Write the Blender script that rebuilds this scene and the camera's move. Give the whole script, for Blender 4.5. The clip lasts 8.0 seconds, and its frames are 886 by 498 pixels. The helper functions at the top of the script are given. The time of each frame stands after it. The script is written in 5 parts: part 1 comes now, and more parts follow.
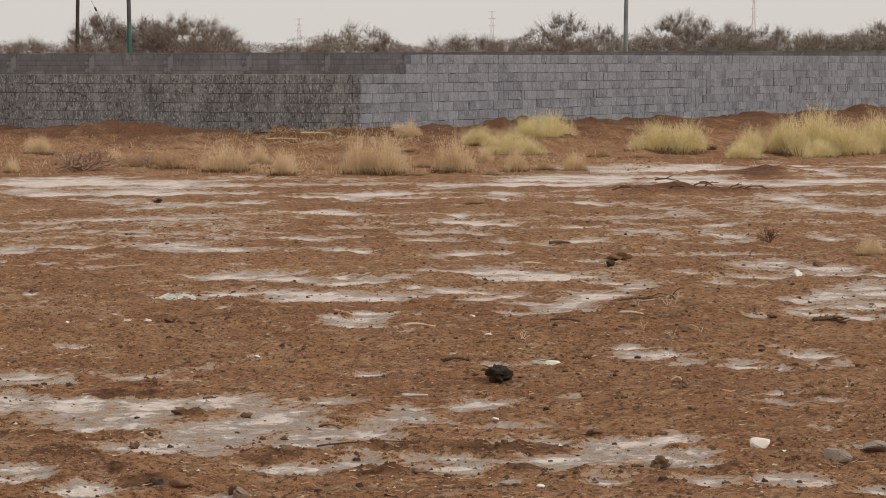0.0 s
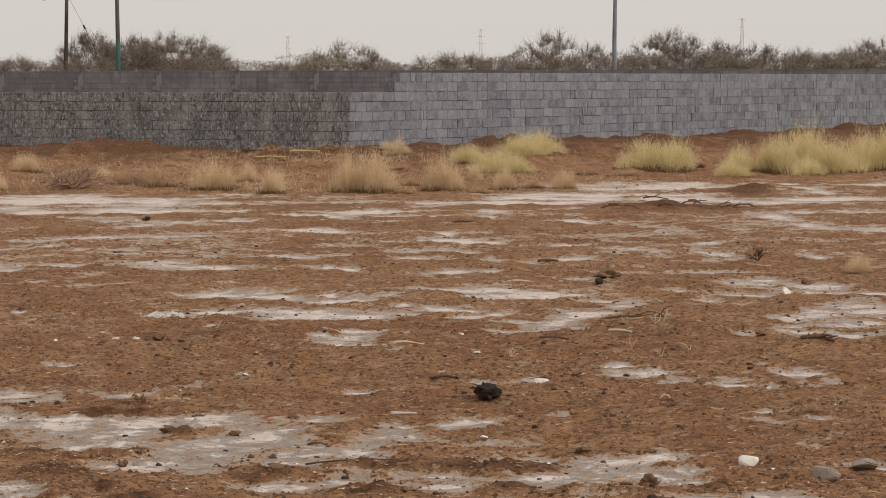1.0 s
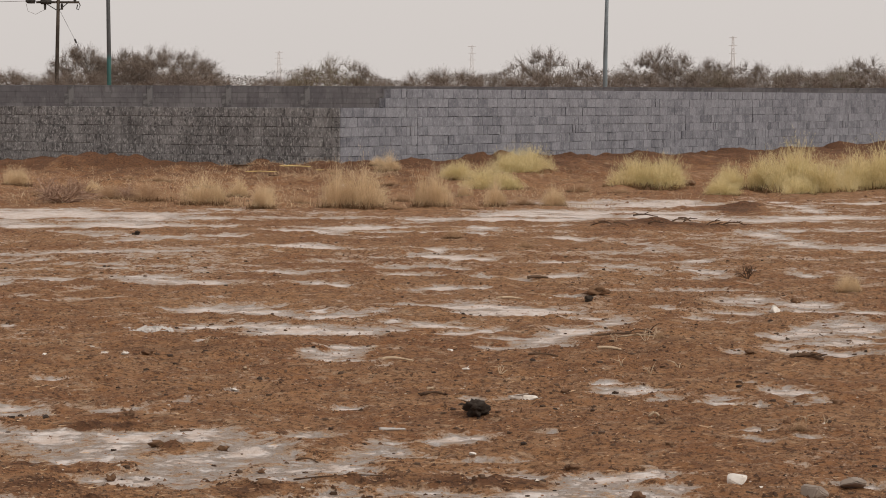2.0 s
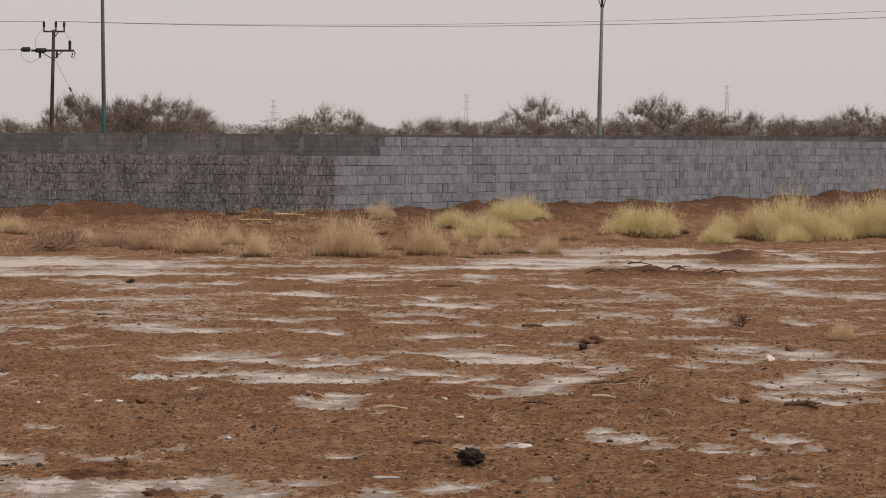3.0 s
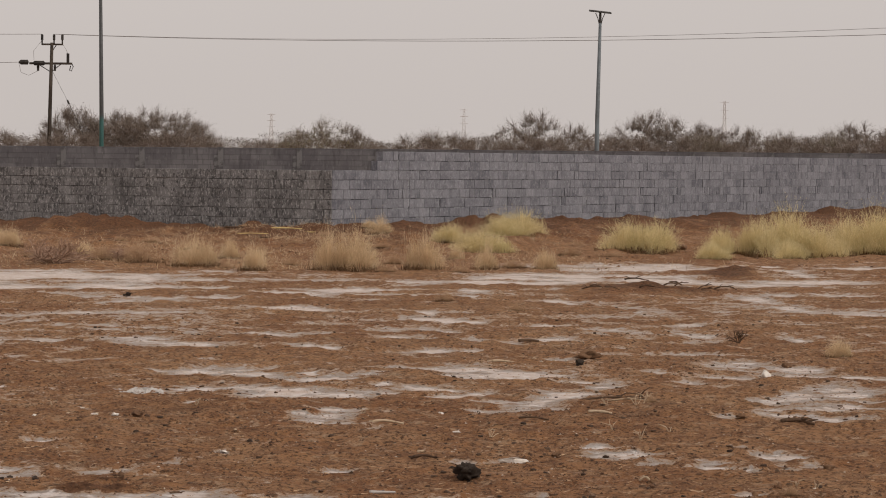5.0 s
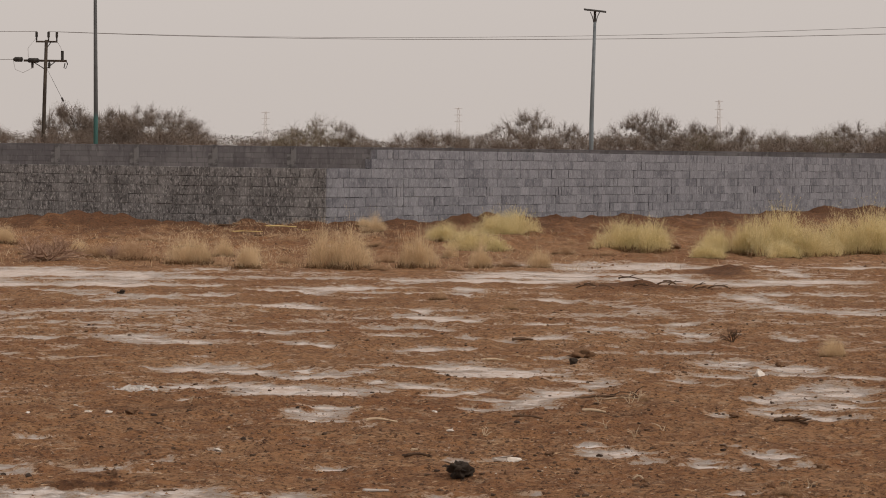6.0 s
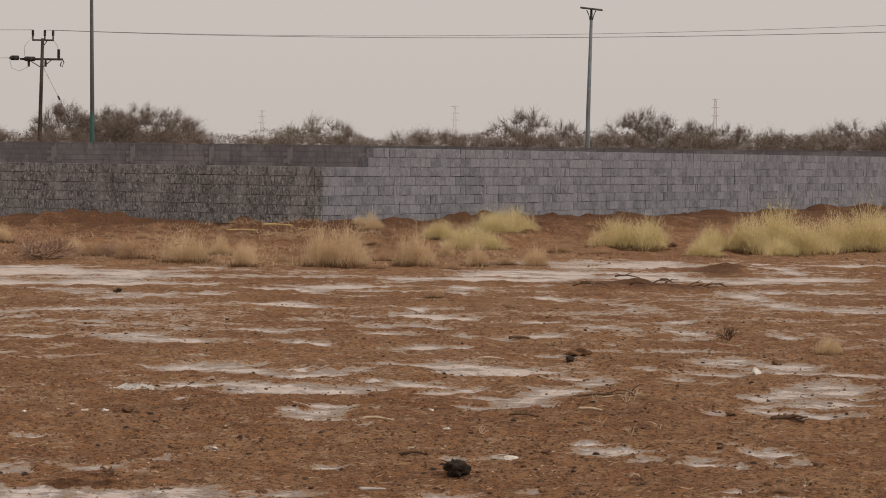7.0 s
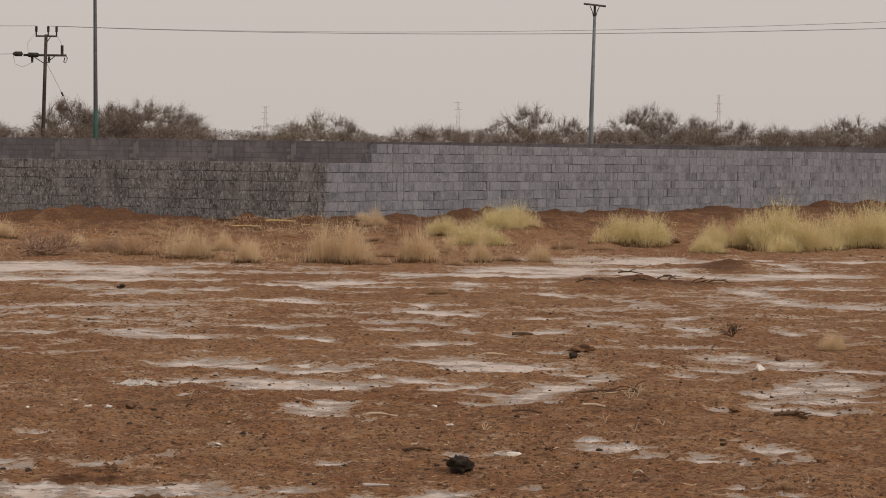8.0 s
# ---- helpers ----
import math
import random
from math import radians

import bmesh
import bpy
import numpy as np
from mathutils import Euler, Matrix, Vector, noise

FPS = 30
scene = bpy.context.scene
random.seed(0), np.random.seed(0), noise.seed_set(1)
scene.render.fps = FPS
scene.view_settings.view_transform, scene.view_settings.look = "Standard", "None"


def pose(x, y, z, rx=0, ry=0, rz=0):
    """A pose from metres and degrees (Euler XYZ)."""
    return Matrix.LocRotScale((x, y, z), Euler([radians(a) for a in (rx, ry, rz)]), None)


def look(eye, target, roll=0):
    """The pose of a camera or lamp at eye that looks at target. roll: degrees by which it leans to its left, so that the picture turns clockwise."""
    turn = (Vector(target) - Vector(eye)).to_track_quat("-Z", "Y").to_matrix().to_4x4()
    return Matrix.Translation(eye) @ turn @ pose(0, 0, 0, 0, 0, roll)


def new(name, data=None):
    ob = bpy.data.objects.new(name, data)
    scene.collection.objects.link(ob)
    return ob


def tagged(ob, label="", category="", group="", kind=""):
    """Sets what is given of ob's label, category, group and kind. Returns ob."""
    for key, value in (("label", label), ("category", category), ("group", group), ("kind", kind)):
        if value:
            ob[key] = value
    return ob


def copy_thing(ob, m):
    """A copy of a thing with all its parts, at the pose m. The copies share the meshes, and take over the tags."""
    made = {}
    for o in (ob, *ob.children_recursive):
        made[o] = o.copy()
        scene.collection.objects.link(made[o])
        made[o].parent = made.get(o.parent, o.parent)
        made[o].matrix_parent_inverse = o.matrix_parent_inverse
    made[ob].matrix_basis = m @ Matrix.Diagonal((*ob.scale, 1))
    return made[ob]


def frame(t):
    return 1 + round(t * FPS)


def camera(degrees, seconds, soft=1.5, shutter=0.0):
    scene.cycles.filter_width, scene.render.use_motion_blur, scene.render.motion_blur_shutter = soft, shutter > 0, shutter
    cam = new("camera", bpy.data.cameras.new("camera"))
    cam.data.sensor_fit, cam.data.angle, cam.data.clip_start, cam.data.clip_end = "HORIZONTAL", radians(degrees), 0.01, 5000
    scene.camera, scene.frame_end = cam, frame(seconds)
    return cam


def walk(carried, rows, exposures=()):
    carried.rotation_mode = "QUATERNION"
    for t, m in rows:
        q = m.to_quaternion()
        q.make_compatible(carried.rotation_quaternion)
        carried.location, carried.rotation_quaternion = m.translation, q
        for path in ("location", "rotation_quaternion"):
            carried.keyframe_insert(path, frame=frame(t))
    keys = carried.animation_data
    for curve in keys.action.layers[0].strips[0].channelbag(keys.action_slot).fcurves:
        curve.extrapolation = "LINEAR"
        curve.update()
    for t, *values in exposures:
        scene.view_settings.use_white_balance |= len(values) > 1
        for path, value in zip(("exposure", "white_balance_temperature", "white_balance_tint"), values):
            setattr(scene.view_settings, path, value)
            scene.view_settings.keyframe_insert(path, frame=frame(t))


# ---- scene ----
# An empty lot of salt-stained desert soil in front of concrete block walls, seen through a long lens
# by somebody who stands still and tilts the camera.
EYE = 1.6
cam = camera(20.2, 8.0, soft=1.0)
walk(cam, [
    (0.0, pose(0, 0, EYE, 85.754, 0.194, 0.622)),
    (0.5, pose(0, 0, EYE, 85.951, 0.225, 0.478)),
    (1.0, pose(0, 0, EYE, 86.167, 0.170, 0.362)),
    (1.2, pose(0, 0, EYE, 86.232, 0.125, 0.310)),
    (2.3, pose(0, 0, EYE, 86.758, -0.300, 0.106)),
    (2.5, pose(0, 0, EYE, 86.966, -0.318, 0.080)),
    (2.7, pose(0, 0, EYE, 87.247, -0.300, 0.041)),
    (3.0, pose(0, 0, EYE, 87.651, -0.240, 0.023)),
    (3.5, pose(0, 0, EYE, 88.129, -0.308, -0.005)),
    (4.0, pose(0, 0, EYE, 88.218, -0.510, 0.005)),
    (4.5, pose(0, 0, EYE, 88.138, -0.475, 0.015)),
    (4.7, pose(0, 0, EYE, 88.067, -0.480, 0.002)),
    (5.8, pose(0, 0, EYE, 87.941, -0.670, -0.153)),
    (6.0, pose(0, 0, EYE, 87.955, -0.675, -0.166)),
    (6.5, pose(0, 0, EYE, 87.952, -0.600, -0.235)),
    (7.0, pose(0, 0, EYE, 87.917, -0.650, -0.247)),
    (7.5, pose(0, 0, EYE, 87.857, -0.800, -0.221)),
    (8.0, pose(0, 0, EYE, 87.828, -0.670, -0.170)),
], exposures=[(0.0, 0.12, 6500, 6), (1.2, 0.08, 6500, 6.5), (2.5, 0.0, 6500, 9), (3.5, -0.16, 6500, 10), (4.7, -0.16, 6550, 10), (5.8, -0.17, 6750, 10), (8.0, -0.18, 6750, 10)])

# ---- daylight: a bright dusty overcast sky, the sun a wide glow high to the right ----
SUN_UP, SUN_TURN = radians(42), radians(125)
world = bpy.data.worlds.new("world")
scene.world = world
world.use_nodes = True
wn, wl = world.node_tree.nodes, world.node_tree.links
sky = wn.new("ShaderNodeTexSky")
sky.sky_type, sky.sun_disc = "NISHITA", False
sky.sun_elevation, sky.sun_rotation = SUN_UP, SUN_TURN
sky.air_density, sky.dust_density, sky.ozone_density = 1.0, 6.0, 1.0
grey = wn.new("ShaderNodeHueSaturation")
grey.inputs["Saturation"].default_value = 0.12
veil = wn.new("ShaderNodeMix")
veil.data_type = "RGBA"
veil.inputs[0].default_value = 0.72
veil.inputs[7].default_value = (8.5, 7.8, 7.5, 1)
wl.new(sky.outputs["Color"], grey.inputs["Color"])
wl.new(grey.outputs["Color"], veil.inputs[6])
wl.new(veil.outputs[2], wn["Background"].inputs["Color"])
wn["Background"].inputs["Strength"].default_value = 0.1

sun = new("sun", bpy.data.lights.new("sun", "SUN"))
sun.data.energy, sun.data.angle, sun.data.color = 1.25, radians(28), (1.0, 0.95, 0.88)
sun.matrix_world = look((8.6, -6.0, 9.4), (0, 0, 0))


# ---- materials ----
class Nodes:
    """A node material under construction."""

    def __init__(self, name, rough=0.9, spec=0.3):
        self.mat = bpy.data.materials.new(name)
        self.mat.use_nodes = True
        self.tree = self.mat.node_tree
        self.bsdf = self.tree.nodes["Principled BSDF"]
        self.bsdf.inputs["Roughness"].default_value = rough
        self.bsdf.inputs["Specular IOR Level"].default_value = spec
        self.place = self.add("ShaderNodeTexCoord").outputs["Object"]

    def add(self, kind, **settings):
        n = self.tree.nodes.new(kind)
        for key, value in settings.items():
            setattr(n, key, value)
        return n

    def link(self, a, b):
        self.tree.links.new(a, b)

    def put(self, socket, value):
        if hasattr(value, "is_linked"):
            self.link(value, socket)
        else:
            socket.default_value = value

    def stretched(self, sx, sy, sz):
        n = self.add("ShaderNodeMapping")
        n.inputs["Scale"].default_value = (sx, sy, sz)
        self.link(self.place, n.inputs["Vector"])
        return n.outputs["Vector"]

    def noise(self, scale, detail=4, rough=0.55, where=None, warp=0.0):
        n = self.add("ShaderNodeTexNoise")
        n.inputs["Scale"].default_value = scale
        n.inputs["Detail"].default_value = detail
        n.inputs["Roughness"].default_value = rough
        n.inputs["Distortion"].default_value = warp
        self.link(where or self.place, n.inputs["Vector"])
        return n.outputs["Fac"]

    def ramp(self, value, lo, hi, a=0.0, b=1.0):
        n = self.add("ShaderNodeMapRange", interpolation_type="SMOOTHSTEP")
        self.put(n.inputs["Value"], value)
        for key, x in (("From Min", lo), ("From Max", hi), ("To Min", a), ("To Max", b)):
            n.inputs[key].default_value = x
        return n.outputs["Result"]

    def math(self, op, a, b=0.0):
        n = self.add("ShaderNodeMath", operation=op)
        self.put(n.inputs[0], a)
        self.put(n.inputs[1], b)
        return n.outputs[0]

    def mix(self, fac, a, b, blend="MIX"):
        n = self.add("ShaderNodeMix", data_type="RGBA", blend_type=blend)
        self.put(n.inputs[0], fac)
        for socket, c in ((n.inputs[6], a), (n.inputs[7], b)):
            self.put(socket, (*c, 1) if isinstance(c, tuple) else c)
        return n.outputs[2]

    def random(self):
        return self.add("ShaderNodeObjectInfo").outputs["Random"]

    def island(self):
        return self.add("ShaderNodeNewGeometry").outputs["Random Per Island"]

    def attribute(self, name):
        return self.add("ShaderNodeAttribute", attribute_name=name).outputs["Fac"]

    def done(self, color, bump=None, depth=0.01, strength=0.6, rough=None):
        self.put(self.bsdf.inputs["Base Color"], (*color, 1) if isinstance(color, tuple) else color)
        if bump is not None:
            n = self.add("ShaderNodeBump")
            n.inputs["Distance"].default_value = depth
            n.inputs["Strength"].default_value = strength
            self.link(bump, n.inputs["Height"])
            self.link(n.outputs["Normal"], self.bsdf.inputs["Normal"])
        if rough is not None:
            self.put(self.bsdf.inputs["Roughness"], rough)
        return self.mat


def soil_material():
    """Damp reddish-brown desert soil under a broken white salt crust."""
    m = Nodes("salty_soil", 0.95, 0.15)
    wide, mid = m.noise(0.35, 5, 0.6), m.noise(2.2, 6, 0.65)
    grain, fine = m.noise(22, 6, 0.75), m.noise(70, 4, 0.7)
    base = m.mix(m.ramp(wide, 0.32, 0.68), SOIL_DAMP, SOIL_DRY)
    base = m.mix(m.ramp(mid, 0.42, 0.72, 0, 0.55), base, SOIL_PALE)
    base = m.mix(m.ramp(grain, 0.535, 0.585, 0, 0.85), base, SOIL_DARK)
    base = m.mix(m.ramp(m.noise(7.5, 7, 0.78, warp=0.4), 0.47, 0.58, 0, 0.55), base, (0.135, 0.062, 0.033))
    base = m.mix(m.ramp(m.noise(3.4, 7, 0.75, warp=0.3), 0.53, 0.60, 0, 0.6), base, (0.15, 0.070, 0.037))
    base = m.mix(m.ramp(m.noise(4.6, 7, 0.78, warp=0.3), 0.54, 0.62, 0, 0.55), base, (0.44, 0.31, 0.205))
    base = m.mix(m.ramp(m.noise(34, 3, 0.6), 0.56, 0.61, 0, 0.7), base, SOIL_DARK)
    base = m.mix(m.ramp(fine, 0.56, 0.64, 0, 0.6), base, (0.40, 0.26, 0.16))
    # puts the shade at wall foot and heaps into the colour, besides damp patches
    base = m.mix(m.ramp(m.math("ADD", m.attribute("fresh"), m.ramp(mid, 0.3, 0.7, -0.25, 0.25)), 0.15, 0.75, 0, 0.85), base, m.mix(m.ramp(grain, 0.42, 0.62), SOIL_SHADED_DAMP, SOIL_DARK))
    salt = m.math("ADD", m.attribute("salt"), m.ramp(m.noise(7.5, 7, 0.82, warp=0.4), 0.28, 0.72, -0.36, 0.36))
    salt = m.math("ADD", salt, m.ramp(grain, 0.3, 0.7, 0.12, -0.16))
    thin, thick = m.ramp(salt, 0.33, 0.41, 0, 0.42), m.ramp(salt, 0.41, 0.46, 0, 0.95)
    thick = m.math("MULTIPLY", thick, m.ramp(m.noise(13, 6, 0.75, warp=0.5), 0.36, 0.48, 0.72, 1.0))
    crust = m.mix(m.ramp(m.noise(9, 5, 0.6), 0.35, 0.7), SALT_GREY, SALT_WHITE)
    color = m.mix(thin, base, SALT_TAN)
    color = m.mix(thick, color, m.mix(m.ramp(salt, 0.44, 0.74), SALT_TAN, crust))
    relief = m.math("MULTIPLY", m.math("ADD", grain, m.math("MULTIPLY", fine, 0.5)), m.ramp(salt, 0.5, 0.9, 1.0, 0.35))
    return m.done(color, relief, 0.03, 0.9)


SOIL_DAMP, SOIL_DRY, SOIL_PALE, SOIL_DARK = (0.252, 0.111, 0.049), (0.348, 0.182, 0.088), (0.42, 0.256, 0.142), (0.055, 0.026, 0.014)
SOIL_SHADED_DAMP = (0.135, 0.062, 0.033)
SALT_GREY, SALT_WHITE, SALT_TAN = (0.53, 0.425, 0.362), (0.66, 0.60, 0.57), (0.46, 0.322, 0.225)


def block_material(name, dark, light, blotch, wet, glint, pale):
    """Hollow concrete blocks: coarse pitted faces, run-down rain streaks, one shade a block."""
    m = Nodes(name, 0.92, 0.2)
    shift = m.add("ShaderNodeVectorMath", operation="ADD")
    spread = m.add("ShaderNodeVectorMath", operation="SCALE")
    m.link(m.add("ShaderNodeObjectInfo").outputs["Location"], spread.inputs[0])
    spread.inputs["Scale"].default_value = 7.3
    m.link(m.place, shift.inputs[0])
    m.link(spread.outputs[0], shift.inputs[1])
    m.place = shift.outputs[0]
    run = m.noise(1.0, 6, 0.7, m.stretched(14, 14, 7.5), 0.5)
    fleck = m.noise(1.0, 5, 0.7, m.stretched(24, 24, 13))
    pit, cloud = m.noise(38, 5, 0.75), m.noise(3.5, 4, 0.6)
    color = m.mix(m.math("FRACT", m.math("ADD", m.random(), m.island())), dark, light)
    color = m.mix(m.ramp(cloud, 0.35, 0.65, 0, 0.7), color, light)
    color = m.mix(m.ramp(run, 0.50, 0.60, 0, wet), color, blotch)
    color = m.mix(m.ramp(fleck, 0.53, 0.61, 0, pale), color, glint)
    color = m.mix(m.ramp(m.noise(11, 5, 0.7), 0.54, 0.66, 0, wet * 0.7), color, blotch)
    color = m.mix(m.ramp(pit, 0.55, 0.75, 0, 0.45), color, blotch)
    spot = m.add("ShaderNodeNewGeometry").outputs["Position"]
    m.place = spot
    color = m.mix(m.ramp(m.noise(1.0, 5, 0.65, m.stretched(1.1, 1.1, 0.7), 0.5), 0.48, 0.66, 0, 0.25), color, blotch)
    color = m.mix(m.ramp(m.noise(1.0, 4, 0.6, m.stretched(2.3, 2.3, 0.5)), 0.52, 0.64, 0, 0.25 * pale), color, glint)
    return m.done(color, m.math("ADD", pit, run), 0.012, 0.8)


def mortar_material(name, a, b):
    m = Nodes(name, 0.95, 0.15)
    return m.done(m.mix(m.ramp(m.noise(1.3, 6, 0.75), 0.45, 0.53), a, b), m.noise(45, 5, 0.7), 0.01, 0.7)


def far_wall_material():
    """The far wall: grey blocks laid in courses, with soot-dark damp stains."""
    m = Nodes("far_block_wall", 0.92, 0.2)
    turned = m.add("ShaderNodeMapping")
    turned.inputs["Rotation"].default_value = (radians(90), 0, 0)
    m.link(m.place, turned.inputs["Vector"])
    brick = m.add("ShaderNodeTexBrick")
    for key, value in (("Scale", 1.0), ("Mortar Size", 0.009), ("Brick Width", 0.4), ("Row Height", 0.2), ("Bias", 0.0)):
        brick.inputs[key].default_value = value
    brick.inputs["Color1"].default_value = (0.13, 0.124, 0.131, 1)
    brick.inputs["Color2"].default_value = (0.178, 0.17, 0.178, 1)
    brick.inputs["Mortar"].default_value = (0.13, 0.126, 0.129, 1)
    m.link(turned.outputs["Vector"], brick.inputs["Vector"])
    color = m.mix(m.ramp(m.noise(0.5, 5, 0.6), 0.42, 0.58, 0, 0.75), brick.outputs["Color"], (0.10, 0.094, 0.102))
    color = m.mix(m.ramp(m.noise(1.0, 5, 0.7, m.stretched(6, 6, 1.2)), 0.5, 0.66, 0, 0.6), color, (0.07, 0.067, 0.068))
    color = m.mix(m.ramp(m.noise(1.0, 5, 0.7, m.stretched(9, 9, 4)), 0.55, 0.68, 0, 0.45), color, (0.22, 0.213, 0.215))
    return m.done(color, m.math("MULTIPLY", brick.outputs["Fac"], -1.0), 0.02, 0.8)


def plant_material(name, a, b, c, spot=0.5, sheer=0.0):
    """Dry stems, straw or leaves, each blade with a shade of its own; thin ones let some light through."""
    m = Nodes(name, 0.8, 0.2)
    color = m.mix(m.ramp(m.island(), 0.0, 1.0), a, b)
    color = m.mix(m.ramp(m.noise(3.0, 3), 0.45, 0.65, 0, spot), color, c)
    mat = m.done(color)
    if sheer:
        glow, both = m.add("ShaderNodeBsdfTranslucent"), m.add("ShaderNodeMixShader")
        both.inputs[0].default_value = sheer
        m.link(color, glow.inputs["Color"])
        m.link(m.bsdf.outputs[0], both.inputs[1])
        m.link(glow.outputs[0], both.inputs[2])
        m.link(both.outputs[0], m.tree.nodes["Material Output"].inputs["Surface"])
    return mat


def lump_material(name, a, b, dark, scale=30, rough=0.95):
    """Clods, stones, wood: mottled, with a shade of its own for each object."""
    m = Nodes(name, rough, 0.2)
    n = m.noise(scale, 6, 0.7)
    color = m.mix(m.random(), a, b)
    color = m.mix(m.ramp(n, 0.48, 0.72, 0, 0.8), color, dark)
    return m.done(color, n, 0.01, 0.9)


def pole_material(name, steel, paint):
    """Galvanised steel, its foot painted as far as the paint goes."""
    m = Nodes(name, 0.55, 0.4)
    n = m.noise(5, 5, 0.6)
    worn = m.mix(m.ramp(n, 0.35, 0.7), steel, tuple(0.72 * v for v in steel))
    high = m.add("ShaderNodeSeparateXYZ")
    m.link(m.place, high.inputs[0])
    edge = m.math("ADD", high.outputs["Z"], m.math("MULTIPLY", n, 0.12))
    return m.done(m.mix(m.ramp(edge, 3.2, 3.55), paint, worn), rough=0.55)


soil = soil_material()
block_pale = block_material("pale_concrete_block", (0.12, 0.117, 0.134), (0.25, 0.245, 0.266), (0.085, 0.083, 0.097), 0.32, (0.38, 0.375, 0.39), 0.42)
block_dark = block_material("damp_concrete_block", (0.165, 0.158, 0.157), (0.265, 0.255, 0.252), (0.052, 0.049, 0.049), 0.74, (0.50, 0.485, 0.475), 0.85)
mortar_pale = mortar_material("pale_mortar", (0.05, 0.048, 0.052), (0.34, 0.335, 0.345))
mortar_dark = mortar_material("dark_mortar", (0.085, 0.081, 0.08), (0.33, 0.315, 0.305))
far_block = far_wall_material()
pilaster_grey = mortar_material("pilaster_concrete", (0.09, 0.087, 0.09), (0.165, 0.161, 0.164))
straw = plant_material("dry_straw", (0.64, 0.48, 0.30), (0.84, 0.68, 0.47), (0.48, 0.33, 0.19), 0.5, 0.35)
straw_green = plant_material("yellow_green_straw", (0.66, 0.55, 0.29), (0.88, 0.77, 0.49), (0.52, 0.44, 0.20), 0.5, 0.38)
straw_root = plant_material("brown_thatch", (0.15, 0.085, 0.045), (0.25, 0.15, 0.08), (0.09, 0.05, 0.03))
straw_rust = plant_material("rusty_dry_weed", (0.40, 0.25, 0.145), (0.58, 0.40, 0.25), (0.27, 0.16, 0.095))
straw_grey = plant_material("grey_dead_twigs", (0.30, 0.185, 0.125), (0.44, 0.30, 0.22), (0.18, 0.10, 0.065))
seed_mat = plant_material("seed_heads", (0.72, 0.57, 0.28), (0.88, 0.75, 0.44), (0.55, 0.40, 0.20), 0.5, 0.4)
bark = plant_material("thorn_scrub_bark", (0.12, 0.09, 0.072), (0.18, 0.138, 0.11), (0.09, 0.068, 0.056))
twig_fog = plant_material("bare_thorn_twigs", (0.18, 0.14, 0.118), (0.26, 0.207, 0.172), (0.14, 0.11, 0.092))
leaf_green = plant_material("dusty_olive_leaves", (0.17, 0.155, 0.09), (0.26, 0.235, 0.14), (0.20, 0.165, 0.11))
leaf_brown = plant_material("withered_brown_leaves", (0.185, 0.147, 0.118), (0.25, 0.2, 0.162), (0.15, 0.12, 0.098))
scrub_brown = plant_material("far_scrub_twigs", (0.125, 0.102, 0.085), (0.165, 0.136, 0.112), (0.11, 0.098, 0.072))
clod_soil = lump_material("soil_clod", (0.15, 0.082, 0.048), (0.22, 0.125, 0.07), (0.055, 0.032, 0.02))
clod_black = lump_material("dry_dung", (0.035, 0.025, 0.02), (0.05, 0.036, 0.026), (0.014, 0.011, 0.01), 45)
stone_grey = lump_material("grey_stone", (0.27, 0.215, 0.175), (0.34, 0.28, 0.235), (0.14, 0.105, 0.085), 18)
stone_white = lump_material("white_lime_stone", (0.70, 0.64, 0.58), (0.78, 0.72, 0.66), (0.56, 0.48, 0.40), 14)
wood_dark = lump_material("dark_dead_wood", (0.085, 0.05, 0.032), (0.13, 0.08, 0.05), (0.035, 0.022, 0.015), 35)
wood_pale = lump_material("bleached_wood", (0.46, 0.34, 0.23), (0.56, 0.43, 0.30), (0.26, 0.17, 0.10), 30)
wood_grey = lump_material("weathered_sawn_wood", (0.24, 0.17, 0.125), (0.28, 0.20, 0.15), (0.10, 0.065, 0.045), 40)
rag_cloth = lump_material("dirty_white_cloth", (0.44, 0.40, 0.37), (0.50, 0.46, 0.43), (0.28, 0.21, 0.16), 12)
reed = lump_material("yellow_cane", (0.52, 0.38, 0.15), (0.60, 0.45, 0.20), (0.35, 0.23, 0.09), 12)
steel_green = pole_material("steel_pole_green_foot", (0.068, 0.067, 0.067), (0.045, 0.13, 0.122))
steel_blue = pole_material("steel_pole_grey_blue_foot", (0.15, 0.168, 0.18), (0.19, 0.225, 0.245))
black_metal = mortar_material("dark_weathered_fitting", (0.035, 0.032, 0.03), (0.06, 0.055, 0.05))
pole_wood = mortar_material("creosoted_pole_wood", (0.045, 0.036, 0.03), (0.075, 0.06, 0.048))
cable_grey = mortar_material("weathered_conductor", (0.20, 0.185, 0.18), (0.26, 0.245, 0.24))
# galvanised grey made paler: the distance haze is put into this colour
hazed_tower_steel = mortar_material("pale_galvanised_lattice", (0.56, 0.54, 0.53), (0.64, 0.62, 0.61))


# ---- mesh helpers ----
def mesh_of(name, verts, faces, material, smooth=False):
    me = bpy.data.meshes.new(name)
    me.from_pydata([tuple(v) for v in verts], [], faces)
    me.materials.append(material)
    if smooth:
        me.polygons.foreach_set("use_smooth", [True] * len(me.polygons))
    me.update()
    return me


def part(name, me, parent=None, label="", at=None):
    """Links a mesh as ONE object, under a thing or under a part."""
    ob = new(name, me)
    ob.parent = parent
    if at is not None:
        ob.matrix_basis = at
    if label:
        ob["label"] = label
    return ob


def base(name, x, y, z=0.0, turn=0.0):
    ob = new(name)
    ob.empty_display_size = 0.1
    ob.matrix_basis = pose(x, y, z, 0, 0, turn)
    return ob


